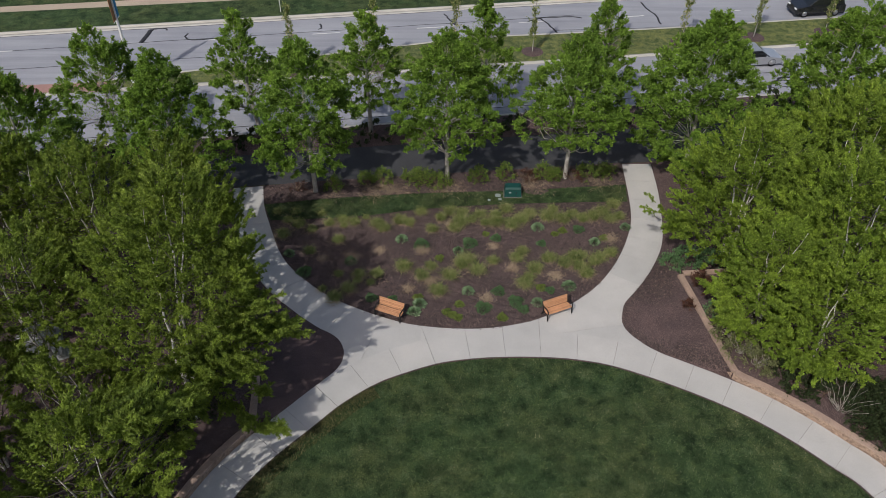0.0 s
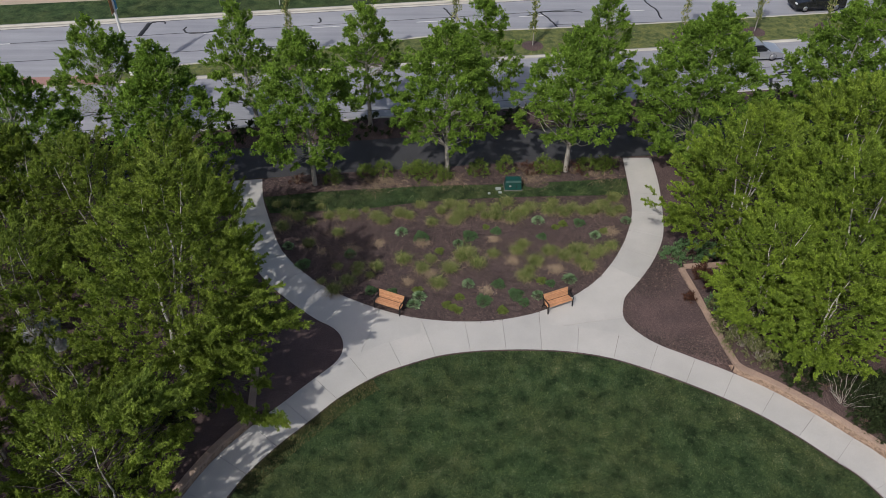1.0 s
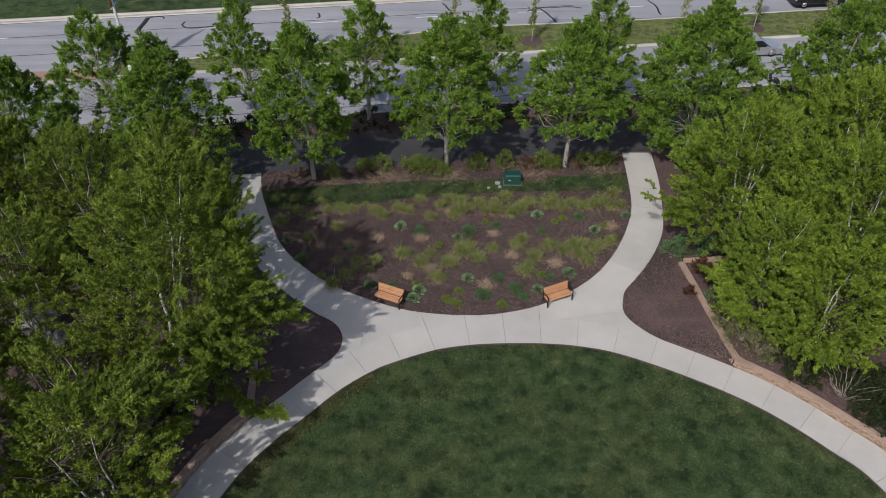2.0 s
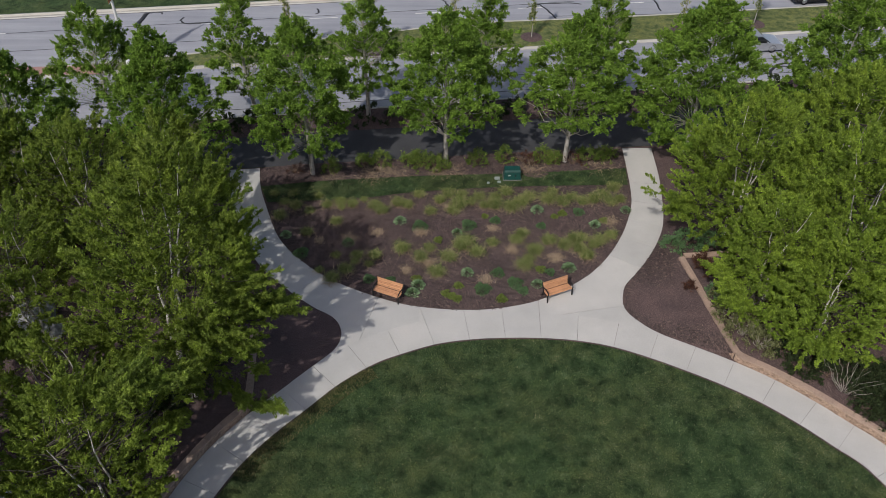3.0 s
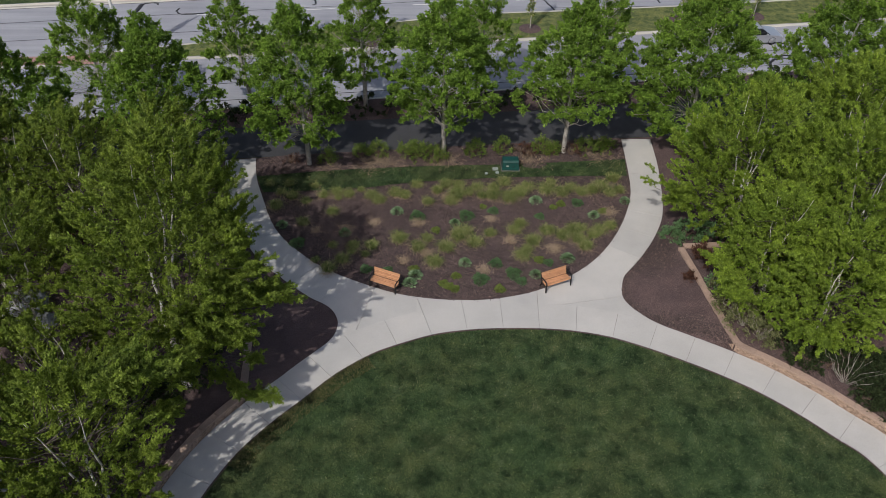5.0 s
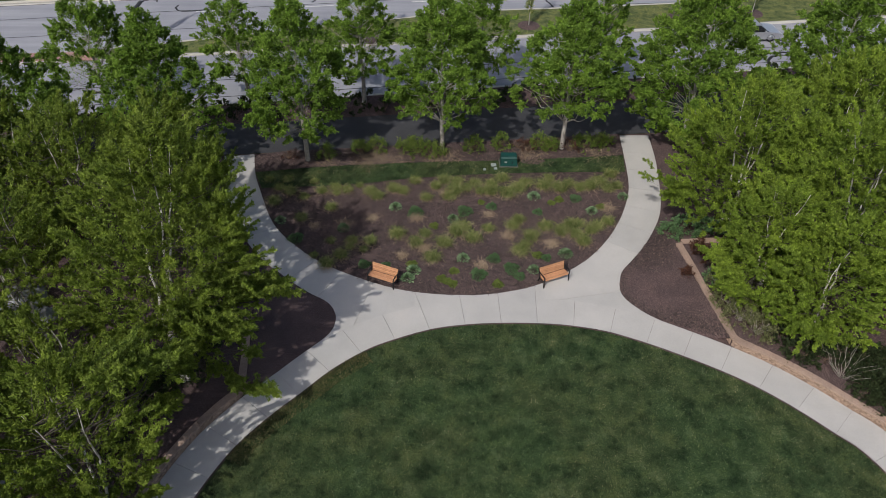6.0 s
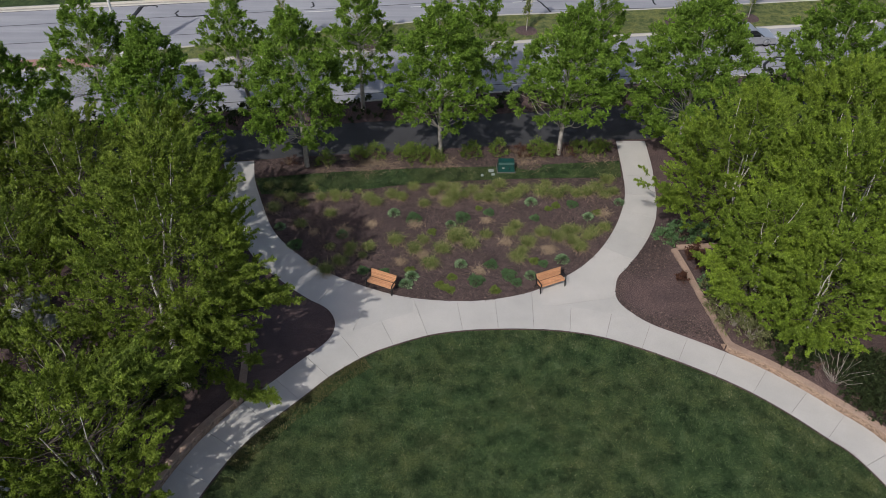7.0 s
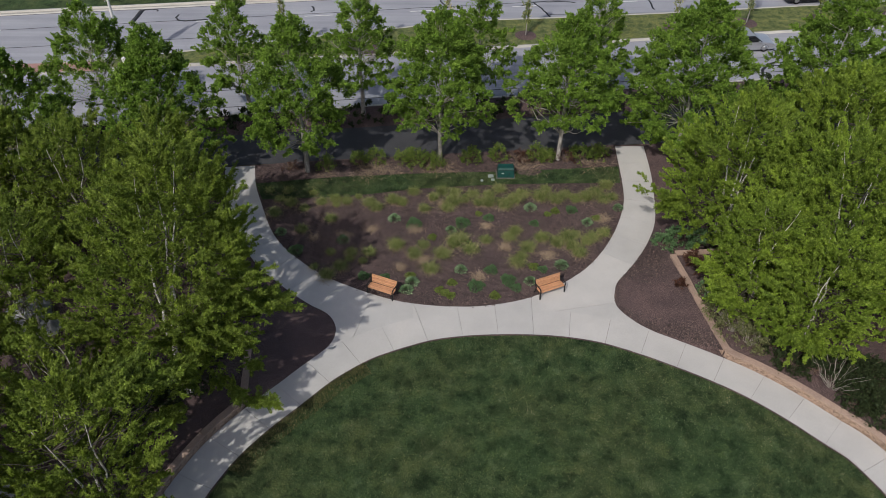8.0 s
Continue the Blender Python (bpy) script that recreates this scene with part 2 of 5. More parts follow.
def leaf_quads(rng, at, along, size, spread=0.6, slim=0.6, up=0.7):
    """One rhombic leaf at each place, pointing roughly along its twig."""
    n = len(at)
    d = along + rng.normal(0, spread, (n, 3))
    d /= np.linalg.norm(d, axis=1)[:, None] + 1e-9
    nrm = rng.normal(0, 0.6, (n, 3)) + [-0.25 * up, -0.35 * up, up]
    side = np.cross(d, nrm)
    side /= np.linalg.norm(side, axis=1)[:, None] + 1e-9
    s = (size * rng.uniform(0.65, 1.3, n))[:, None]
    lift = np.cross(side, d) * s * 0.12
    v = np.stack([at, at + d * s * 0.45 + side * s * slim * 0.5 + lift, at + d * s, at + d * s * 0.45 - side * s * slim * 0.5 + lift], 1)
    return v.reshape(-1, 3), np.arange(4 * n).reshape(-1, 4)


def leaf_tris(rng, at, along, size, spread=0.6, slim=0.95, up=1.15):
    """One small pointed leaf of a single triangle at each place."""
    n = len(at)
    d = along + rng.normal(0, spread, (n, 3))
    d /= np.linalg.norm(d, axis=1)[:, None] + 1e-9
    nrm = rng.normal(0, 0.6, (n, 3)) + [-0.25 * up, -0.35 * up, up]
    side = np.cross(d, nrm)
    side /= np.linalg.norm(side, axis=1)[:, None] + 1e-9
    s = (size * rng.uniform(0.65, 1.3, n))[:, None]
    v = np.stack([at + side * s * slim * 0.5, at - side * s * slim * 0.5, at + d * s], 1)
    return v.reshape(-1, 3), np.arange(3 * n).reshape(-1, 3)


def tufts(rng, centres, out, twigs, leaves, length, size, spread, up, droop):
    """Leaves strung along short twigs that fan out from each centre."""
    n = len(centres) * twigs
    c = np.repeat(centres, twigs, 0)
    d = np.repeat(out, twigs, 0) + rng.normal(0, spread, (n, 3)) + [0, 0, up]
    d /= np.linalg.norm(d, axis=1)[:, None] + 1e-9
    ln = length * rng.uniform(0.55, 1.25, n)
    q = np.tile((np.arange(leaves) + 0.5) / leaves, n) + rng.uniform(-0.05, 0.05, n * leaves)
    dd, ll, cc = np.repeat(d, leaves, 0), np.repeat(ln, leaves), np.repeat(c, leaves, 0)
    at = cc + dd * (ll * q)[:, None] + np.c_[np.zeros((n * leaves, 2)), -droop * ll * q * q] + rng.normal(0, 0.035, (n * leaves, 3))
    return leaf_quads(rng, at, dd, np.full(len(at), size))


def plumes(rng, tip, way, length, twigs, leaves, reach, size, slim, droop, spread, stray, up=1.15):
    """Leafy sprays that end at the tips: side twigs along a drooping axis, leaves along each twig."""
    n = len(tip)
    ln = length * rng.uniform(0.7, 1.3, n)
    base = tip - way * ln[:, None]
    u = np.tile(0.15 + 0.85 * (np.arange(twigs) + 0.5) / twigs, n)
    wy, ll, bb = np.repeat(way, twigs, 0), np.repeat(ln, twigs), np.repeat(base, twigs, 0)
    at = bb + wy * (ll * u)[:, None] + np.c_[np.zeros((n * twigs, 2)), droop * ll * (u - u * u)]
    d = wy * 0.75 + rng.normal(0, spread, (n * twigs, 3)) + [0.06, 0.06, 0.12]
    d /= np.linalg.norm(d, axis=1)[:, None] + 1e-9
    tl = reach * (1.2 - 0.65 * u) * rng.uniform(0.6, 1.3, n * twigs)
    m = n * twigs * leaves
    q = np.tile((np.arange(leaves) + 0.5) / leaves, n * twigs) + rng.uniform(-0.06, 0.06, m)
    dd, tt = np.repeat(d, leaves, 0), np.repeat(tl, leaves)
    p = np.repeat(at, leaves, 0) + dd * (tt * q)[:, None] + np.c_[np.zeros((m, 2)), -0.35 * droop * tt * q * q] + rng.normal(0, size * 0.33, (m, 3))
    return leaf_tris(rng, p, dd, np.full(m, size), stray, slim, up)


def limb(rng, a, b, r0, r1, bend=0.12, n=6):
    a, b = np.array(a, float), np.array(b, float)
    k = np.linspace(0, 1, n)[:, None]
    ln = np.linalg.norm(b - a)
    wob = rng.normal(0, bend * ln * 0.35, (n, 3)) * np.sin(k * np.pi)
    sag = np.c_[np.zeros((n, 2)), -bend * ln * (k[:, 0] - k[:, 0] ** 2)]
    return tube(a + (b - a) * k + wob + sag, r0 + (r1 - r0) * k[:, 0], 6)


def tree(name, x, y, z, h, r, low, seed, kind, label, group, lean=(0.0, 0.0), dens=1.0, leaf=None, lobes_at=(), stems=0, coarse=1.0):
    """kind 'pear': one straight trunk, upright oval crown. kind 'birch': several pale stems, loose crown of feathery sprays."""
    rng = np.random.default_rng(seed)
    ob = thing(name, (x, y, z), label, "tree", group)
    birch = kind == "birch"
    wood, lobes, phase = [], rng.integers(3, 6), rng.uniform(0, 6.3, 4)
    tilt = np.array([lean[0], lean[1]], float)

    def reach(s, a):
        """The crown's radius at height share s and bearing a."""
        s = np.clip(s, 0, 1)
        base = np.sin(np.pi * np.clip(0.06 + 0.94 * s, 0, 1) ** (0.86 if birch else 0.64)) ** (0.6 if birch else 0.62)
        base = np.maximum(base if birch else base * (1.08 - 0.3 * s ** 1.2), 0.1)
        bumps = 0.1 * np.sin(lobes * a + phase[0] + 4 * s) + 0.06 * np.sin(2 * a + phase[1]) + 0.07 * np.sin(13 * s + 2 * a + phase[2])
        boughs = np.sin(5 * a + phase[3] + 2 * s) * np.sin(10 * s + phase[1]) + 0.6 * np.sin(9 * a + phase[2]) * np.sin(17 * s + phase[0])
        return r * base * (1 + 0.85 * bumps + (0.12 if birch else 0.05) * boughs)

    def spread_over(n, shell):
        """Places in the crown: height share, bearing, share of the radius."""
        s, a = rng.uniform(0, 1, 4 * n), rng.uniform(0, 2 * np.pi, 4 * n)
        pick = np.flatnonzero(rng.uniform(0.0, 1.15 * r, 4 * n) < reach(s, a) + 0.12 * r)[:n]
        s, a, n = s[pick], a[pick], len(pick)
        q = np.where(rng.uniform(0, 1, n) < shell, rng.uniform(0.8, 1.07, n), rng.uniform(0.3, 0.85, n))
        R = reach(s, a) * q
        zz = low + (h - low) * s
        k = zz / h
        return s, a, q, np.c_[R * np.cos(a) + tilt[0] * k, R * np.sin(a) + tilt[1] * k * k, zz]

    skin = 2 * np.pi * r * 0.72 * (h - low)
    many = 2 if birch else 3                            # sprays to a bough
    n = int((4.6 / coarse if birch else 8.3) * skin * dens / many)
    s, a, q, cen = spread_over(n, 0.75)
    if not birch:                                       # the lower crown is open round the trunk
        keep = (rng.uniform(0, 1, len(s)) > 0.6) | (s > 0.36) | (q > 0.88)
    else:                                               # thin below, where the sprays stand in shade
        keep = rng.uniform(0, 1, len(s)) < 0.45 + 2.2 * s
    s, a, q, cen = s[keep], a[keep], q[keep], cen[keep]
    out = np.c_[np.cos(a) * q, np.sin(a) * q, (0.58 if birch else 0.15) + 1.1 * s ** 1.5]
    fan = rng.normal(0, 0.3 if birch else 0.19, (len(cen) * many, 3)) * [1, 1, 0.8]
    cen, out = np.repeat(cen, many, 0) + fan, np.repeat(out, many, 0) + fan * (0.9 if birch else 1.2)
    n = len(cen)
    for lx, ly, lz, lr in lobes_at:                     # low limbs that reach out of the crown
        m = int(30 * lr * lr) + 6
        p = rng.normal(0, 0.5, (m, 3)) * [lr, lr, lr * 0.5]
        cen = np.r_[cen, p + [lx - x, ly - y, lz - z]]
        out = np.r_[out, p / lr * 0.6 + [(lx - x) * 0.2, (ly - y) * 0.2, 0.1]]
        wood.append(limb(rng, (tilt[0] * 0.3, tilt[1] * 0.1, lz * 0.75), (lx - x, ly - y, lz - z), 0.05, 0.01, 0.08, 9))
    out += rng.normal(0, 0.26 if birch else 0.16, out.shape)
    out /= np.linalg.norm(out, axis=1)[:, None]
    if birch:
        stems = stems or int(rng.integers(3, 5))
        tips = []
        for i in range(stems):
            b = 2 * np.pi * i / stems + rng.uniform(-0.5, 0.5)
            top = np.array([np.cos(b) * r * (0.33 if dens < 0.9 else 0.24) + tilt[0], np.sin(b) * r * 0.33 + tilt[1], h * rng.uniform(0.78, 0.93)])
            foot = np.array([np.cos(b) * 0.16, np.sin(b) * 0.16, -0.1])
            k = np.linspace(0, 1, 12)[:, None]
            pts = foot + (top - foot) * np.c_[k ** 1.4, k ** 1.4, k] + np.cumsum(rng.normal(0, 0.09, (12, 3)), 0) * [1, 1, 0] * np.sin(np.pi * k)
            part("stem", tube(pts, 0.0068 * h * (1 - k[:, 0]) ** 0.9 + 0.01, 7), BIRCHBARK, ob, "pale peeling stem")
            tips.append(pts)
        for c, d in zip(cen[:: max(1, n // 60)], out[:: max(1, n // 60)]):
            pts = tips[int(rng.integers(stems))]
            j = int(np.clip(np.argmin(np.abs(pts[:, 2] - (c[2] - 0.45 * np.linalg.norm(c[:2])))), 2, 10))
            wood.append(limb(rng, pts[j], c - d * 0.35, 0.022, 0.006))
        lv = plumes(rng, cen, out, 1.05, 15, 13, 0.21, 0.094 * coarse, 0.6, 0.3, 0.36, 0.38, 1.3)
    else:
        k = np.linspace(0, 1, 10)[:, None]
        top = np.array([tilt[0], tilt[1], h * 0.93])
        pts = top * np.c_[k, k, k] + rng.normal(0, 0.04, (10, 3)) * np.sin(np.pi * k) + [0, 0, -0.1]
        wood.append(tube(pts, 0.15 * (1 - k[:, 0]) ** 0.8 + 0.012, 8))
        for c, d in zip(cen[:: max(1, n // 60)], out[:: max(1, n // 60)]):
            j = int(np.clip(np.argmin(np.abs(pts[:, 2] - (c[2] - 0.7 * np.linalg.norm(c[:2])))), 2, 8))
            wood.append(limb(rng, pts[j], c - d * 0.3, 0.03, 0.008))
        lv = plumes(rng, cen, out, 0.55, 8, 11, 0.26, 0.104, 0.85, 0.25, 0.6, 0.6)
    # large shaded leaves deep in the crown
    m = int((120 if birch else 150) * h * r * dens)
    s, a = rng.uniform(0.05, 0.93, m), rng.uniform(0, 2 * np.pi, m)
    R, zz = reach(s, a) * 0.72 * rng.uniform(0, 1, m) ** 0.6, low + (h - low) * s
    deep = np.c_[R * np.cos(a) + tilt[0] * zz / h, R * np.sin(a) + tilt[1] * (zz / h) ** 2, zz]
    lv = join([lv, leaf_tris(rng, deep, np.c_[np.cos(a), np.sin(a), np.full(m, 0.2)], np.full(m, 0.11), 0.7, 0.6)])
    part("branchwork" if birch else "trunk", join(wood), TWIGBARK if birch else BARK, ob)
    part("crown", lv, leaf or (LEAF_BIRCH if birch else LEAF_PEAR), ob)
    return ob


# ---- ground, lawn and pavement ----
big = 3000.0
tagged(part("ground", ([(-big, -big, -0.3), (big, -big, -0.3), (big, big, -0.3), (-big, big, -0.3)], [(0, 1, 2, 3)]), VERGE),
       "grassy open ground round the park", "ground", kind="structure")
CX, CY, RL = 4.73, 10.45, 15.75          # the round lawn's centre and its radius


def ring(rad, a0, a1, n):
    a = np.radians(np.linspace(a0, a1, n))
    return np.c_[CX + rad * np.cos(a), CY + rad * np.sin(a)]


def line(c, m, x0=-75.0, x1=75.0):
    """A straight line on the plan: y = c + m x."""
    return np.array([(x, c + m * x) for x in np.linspace(x0, x1, 40)])


TRAIL_NEAR, TRAIL_FAR = line(42.3, 0.104), line(46.25, 0.125)
NEARKERB, MEDNEAR, FARKERB = line(49.1, 0.141), line(56.75, 0.134), line(68.35, 0.137)
MEDFAR = smooth([(-75, 47.5), (-34.5, 53.5), (-21.3, 56.2), (-9.4, 59.35), (2.5, 62.2), (9.2, 63.0), (20.8, 64.3), (34.0, 66.1), (75, 71.5)], 8)
BEDEDGE = smooth([(-11.8, 40.9), (-11.4, 38.9), (-10.7, 36.9), (-9.5, 34.0), (-7.9, 32.0), (-5.8, 30.3), (-2.9, 28.9), (-0.8, 28.35), (1.4, 28.2),
                  (3.1, 28.35), (5.1, 28.9), (7.0, 30.0), (8.8, 31.6), (10.3, 33.8), (11.4, 36.3), (11.9, 38.6), (12.2, 43.4)], 4)
LEFTOUT = smooth([(-13.7, 40.7), (-13.2, 38.4), (-12.0, 34.8), (-10.3, 31.8), (-8.4, 29.75), (-6.8, 28.4), (-6.0, 27.9), (-5.5, 27.45), (-5.2, 26.85), (-5.13, 26.4), (-5.2, 25.85), (-5.45, 25.34),
                  (-5.82, 24.9), (-6.3, 24.4), (-6.8, 23.85), (-7.25, 23.38)], 4)
RIGHTOUT = smooth([(14.15, 43.4), (14.0, 40.3), (13.65, 37.5), (13.3, 35.65), (12.83, 34.33), (11.87, 32.53), (10.82, 31.07), (10.06, 30.16), (9.79, 29.46), (9.65, 28.75), (9.71, 28.23), (9.97, 27.74), (10.36, 27.27), (10.77, 26.86),
                   (11.34, 26.44), (11.98, 26.09), (12.55, 25.78)], 4)

# the lawn's edge: close to a circle, traced through its upper half and closed round below
LAWNLOOP = smooth([(20.0, 15.0), (18.65, 18.4), (17.45, 19.8), (16.2, 21.1), (14.8, 22.3), (13.3, 23.3), (11.7, 24.2), (10.2, 24.95), (8.5, 25.65), (6.7, 26.05), (4.9, 26.2), (3.1, 26.2),
                   (1.4, 26.08), (-0.35, 25.75), (-2.4, 24.95), (-3.5, 24.35), (-4.95, 23.2), (-6.2, 21.85), (-7.8, 20.1), (-9.1, 18.2)]
                  + [tuple(p) for p in ring(RL, 162, 362, 14)], 10, closed=True)
LAWNLOOP = resample(np.r_[LAWNLOOP, LAWNLOOP[:1]], 401)[:-1]
strip("mulch_ground", line(-8, 0, -60, 60), line(42.3, 0.104, -60, 60), 0.0, 0.0, MULCH, "dark brown bark mulch ground under the trees", "mulch", 120, 40, 0.012)
patch("lawn", LAWNLOOP, (CX, CY), 0.05, LAWN, "round mown lawn of dark green grass", "lawn", 40, 0.0)
patch("planting_bed", np.r_[BEDEDGE, line(42.35, 0.104, 12.1, -11.7)[::4]], (0.6, 36.0), 0.05, MULCH, "half-round planting bed of dark bark mulch", "mulch bed", 30, 0.02)
tagged(part("lawn_edge_soil", ribbon(np.r_[LAWNLOOP, LAWNLOOP[:1]], 0.07, 0.0, 0.079), MULCH), "narrow bare soil edge round the lawn", "soil edge", kind="structure")
strip("grass_band", smooth([(-10.7, 37.3), (-5.1, 37.75), (-0.9, 38.5), (5, 39.0), (11.8, 39.2)]), smooth([(-11.4, 38.9), (-6.7, 39.6), (-0.9, 40.1), (5, 40.4), (12.0, 41.0)]), 0.11, 0.11, LAWN,
      "narrow band of mown grass across the bed", "grass", 80, 6, 0.012)
strip("trail", TRAIL_NEAR, TRAIL_FAR, 0.03, 0.03, ASPHALT, "dark asphalt trail shaded by trees", "path", 80, 4)
strip("verge_near", TRAIL_FAR, NEARKERB, 0.02, 0.15, MULCH, "mulched verge between trail and road", "verge", 80, 4, 0.01)
strip("road_near", NEARKERB, MEDNEAR, 0.0, 0.0, ROADC, "pale concrete carriageway with sealed cracks", "road", 60, 2)
strip("median", MEDNEAR, MEDFAR, 0.14, 0.14, VERGE, "grassy median between the carriageways", "median", 80, 4, 0.01)
strip("road_far", MEDFAR, FARKERB, 0.0, 0.0, ROADC, "pale concrete carriageway with sealed cracks", "road", 60, 2)
strip("verge_far", FARKERB, line(72.2, 0.1255), 0.14, 0.2, LAWN, "mown green verge beyond the road", "verge", 60, 4, 0.01)
strip("pavement_far", line(72.2, 0.1255), line(73.5, 0.1265), 0.21, 0.21, TANWALK, "pale concrete pavement beyond the road", "pavement", 60, 1)
strip("lawn_far", line(73.5, 0.1265), line(140, 0.1265), 0.2, 0.2, LAWN, "mown green ground beyond the pavement", "lawn", 60, 4)

# ---- trees ----
# x, y, height, crown radius, lowest leaves
PEARS = [(-24.6, 38.0, 10.0, 3.5, 1.4), (-16.3, 39.4, 10.4, 3.2, 2.0), (-8.29, 40.34, 10.7, 3.15, 3.0), (0.27, 41.75, 10.5, 3.15, 3.1), (8.13, 41.85, 10.2, 3.15, 3.2), (16.4, 43.2, 11.0, 4.1, 1.8), (25.6, 44.2, 11.2, 3.7, 1.6)]
for i, (x, y, h, r, low) in enumerate(PEARS):
    tree("pear_tree", x, y, 0.02, h, r, low, 11 + i, "pear", "leafy green street tree with an upright oval crown", "row of trees beside the trail")
YOUNG = [(-22.4, 45.4, 9.0, 3.1), (-13.2, 47.5, 9.2, 2.3), (-5.17, 47.3, 9.4, 2.35), (3.25, 48.2, 9.5, 2.25), (11.1, 49.0, 9.4, 2.2)]
for i, (x, y, h, r) in enumerate(YOUNG):
    tree("young_street_tree", x, y, 0.1, h, r, 2.2, 31 + i, "pear", "slim young street tree with thin pale green foliage", "row of trees beside the road", dens=0.7, lean=(-0.5, 0.0) if i in (1, 3) else (0.0, 0.0))
# x, y, height, crown radius, lowest leaves, density of the crown, lean
WEST_BIRCHES = [(-11.6, 22.3, 12.6, 3.95, 2.8, 1.2, (0.4, 2.4)), (-13.6, 31.2, 9.8, 3.1, 1.0, 1.0, (0.0, 0.0)), (-18.0, 31.0, 10.0, 2.9, 2.5, 0.7, (0.0, 0.0)), (-22.0, 32.0, 9.6, 3.4, 1.0, 0.8, (0.0, 0.0)),
                (-18.9, 24.6, 9.4, 3.2, 3.4, 0.9, (0.0, 0.0)), (-15.4, 19.6, 7.0, 2.4, 0.8, 0.55, (0.0, 0.0)), (-19.6, 19.6, 8.6, 3.4, 0.8, 0.5, (0.0, 0.0)), (-12.9, 15.5, 9.3, 2.9, 0.8, 0.72, (0.0, 0.0)),
                # the tall one at (-19.3, 12.4) is unseen, added to shade the left birches
                (-14.3, 11.6, 7.4, 3.0, 0.8, 0.6, (0.0, 0.0)), (-19.3, 12.4, 12.5, 4.2, 1.5, 0.9, (0.0, 0.0)), (-25.0, 25.5, 10.5, 4.2, 1.0, 0.45, (0.0, 0.0)), (-25.4, 33.5, 8.5, 3.6, 1.0, 0.6, (0.0, 0.0))]
EAST_BIRCHES = [(16.5, 33.6, 9.9, 4.1, 1.0, 1.0, (0.0, 0.0)), (24.0, 37.6, 9.2, 4.6, 1.2, 0.95, (0.0, 0.0)), (20.4, 29.2, 10.4, 4.9, 1.0, 0.95, (0.0, 0.0)), (16.4, 27.9, 7.4, 2.9, 0.5, 1.0, (0.0, 0.0)),
                (26.5, 29.5, 9.6, 4.6, 0.8, 0.7, (0.0, 0.0)), (18.6, 25.7, 7.2, 2.9, 0.5, 1.0, (0.0, 0.0)), (24.0, 24.8, 7.8, 3.2, 1.0, 0.8, (0.0, 0.0))]
LOBES = {0: [(-7.4, 23.4, 5.4, 1.0), (-6.5, 23.2, 5.4, 0.6), (-8.3, 22.0, 7.2, 1.1), (-8.6, 24.6, 7.0, 0.7), (-8.5, 20.4, 2.4, 0.45), (-9.3, 21.0, 2.6, 0.45), (-10.4, 21.6, 3.4, 0.8), (-10.2, 19.5, 4.6, 0.8), (-8.6, 22.6, 3.2, 0.5), (-9.8, 20.6, 6.2, 1.1), (-8.9, 21.4, 5.4, 0.8), (-7.7, 20.4, 2.1, 0.4), (-6.95, 20.2, 2.1, 0.3), (-7.85, 21.8, 2.8, 0.35)], 5: [(-11.0, 19.6, 2.2, 0.6)], 7: [(-10.5, 17.3, 7.6, 1.1), (-9.9, 18.5, 6.6, 0.9), (-10.9, 16.2, 8.4, 1.0)],
         12: [(13.0, 33.4, 2.9, 0.55), (12.5, 33.3, 2.8, 0.4)], 15: [(14.5, 26.4, 2.4, 0.8), (14.2, 28.9, 2.4, 0.8), (14.4, 27.6, 2.2, 0.8)], 17: [(17.0, 24.2, 1.9, 0.8), (18.0, 23.8, 2.0, 0.8)]}
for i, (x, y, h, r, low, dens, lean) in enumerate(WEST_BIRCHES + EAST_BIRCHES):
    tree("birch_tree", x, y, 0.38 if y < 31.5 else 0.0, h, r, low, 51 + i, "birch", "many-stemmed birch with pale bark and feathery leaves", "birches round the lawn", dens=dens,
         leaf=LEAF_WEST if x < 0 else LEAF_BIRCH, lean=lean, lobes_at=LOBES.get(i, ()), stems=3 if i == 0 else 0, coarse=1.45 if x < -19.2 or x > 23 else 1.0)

# ---- kerbs, joints and cracks of the road ----
for k, (ln, side) in enumerate([(NEARKERB, -0.1), (MEDNEAR, 0.1), (MEDFAR, -0.1), (FARKERB, 0.1)]):
    tagged(part("kerb", ribbon(offset(resample(ln, 60), side), 0.22, -0.05, 0.165), KERB), "pale concrete kerb along the road", "kerb", kind="structure")
tagged(part("gutter", ribbon(offset(FARKERB, -0.24), 0.48, -0.02, 0.012), KERB), "pale concrete gutter beside the kerb", "gutter", kind="structure")


def crack(pts, width=0.12, wander=0.12, seed=0):
    rng = np.random.default_rng(seed)
    p = resample(smooth(pts, 6), max(8, int(3 * len(pts))))
    p[1:-1] += rng.normal(0, wander * 0.4, (len(p) - 2, 2))
    return tagged(part("sealed_crack", ribbon(p, width, -0.01, 0.008), SEALANT), "black tar seal over a road crack", "crack seal", kind="structure")


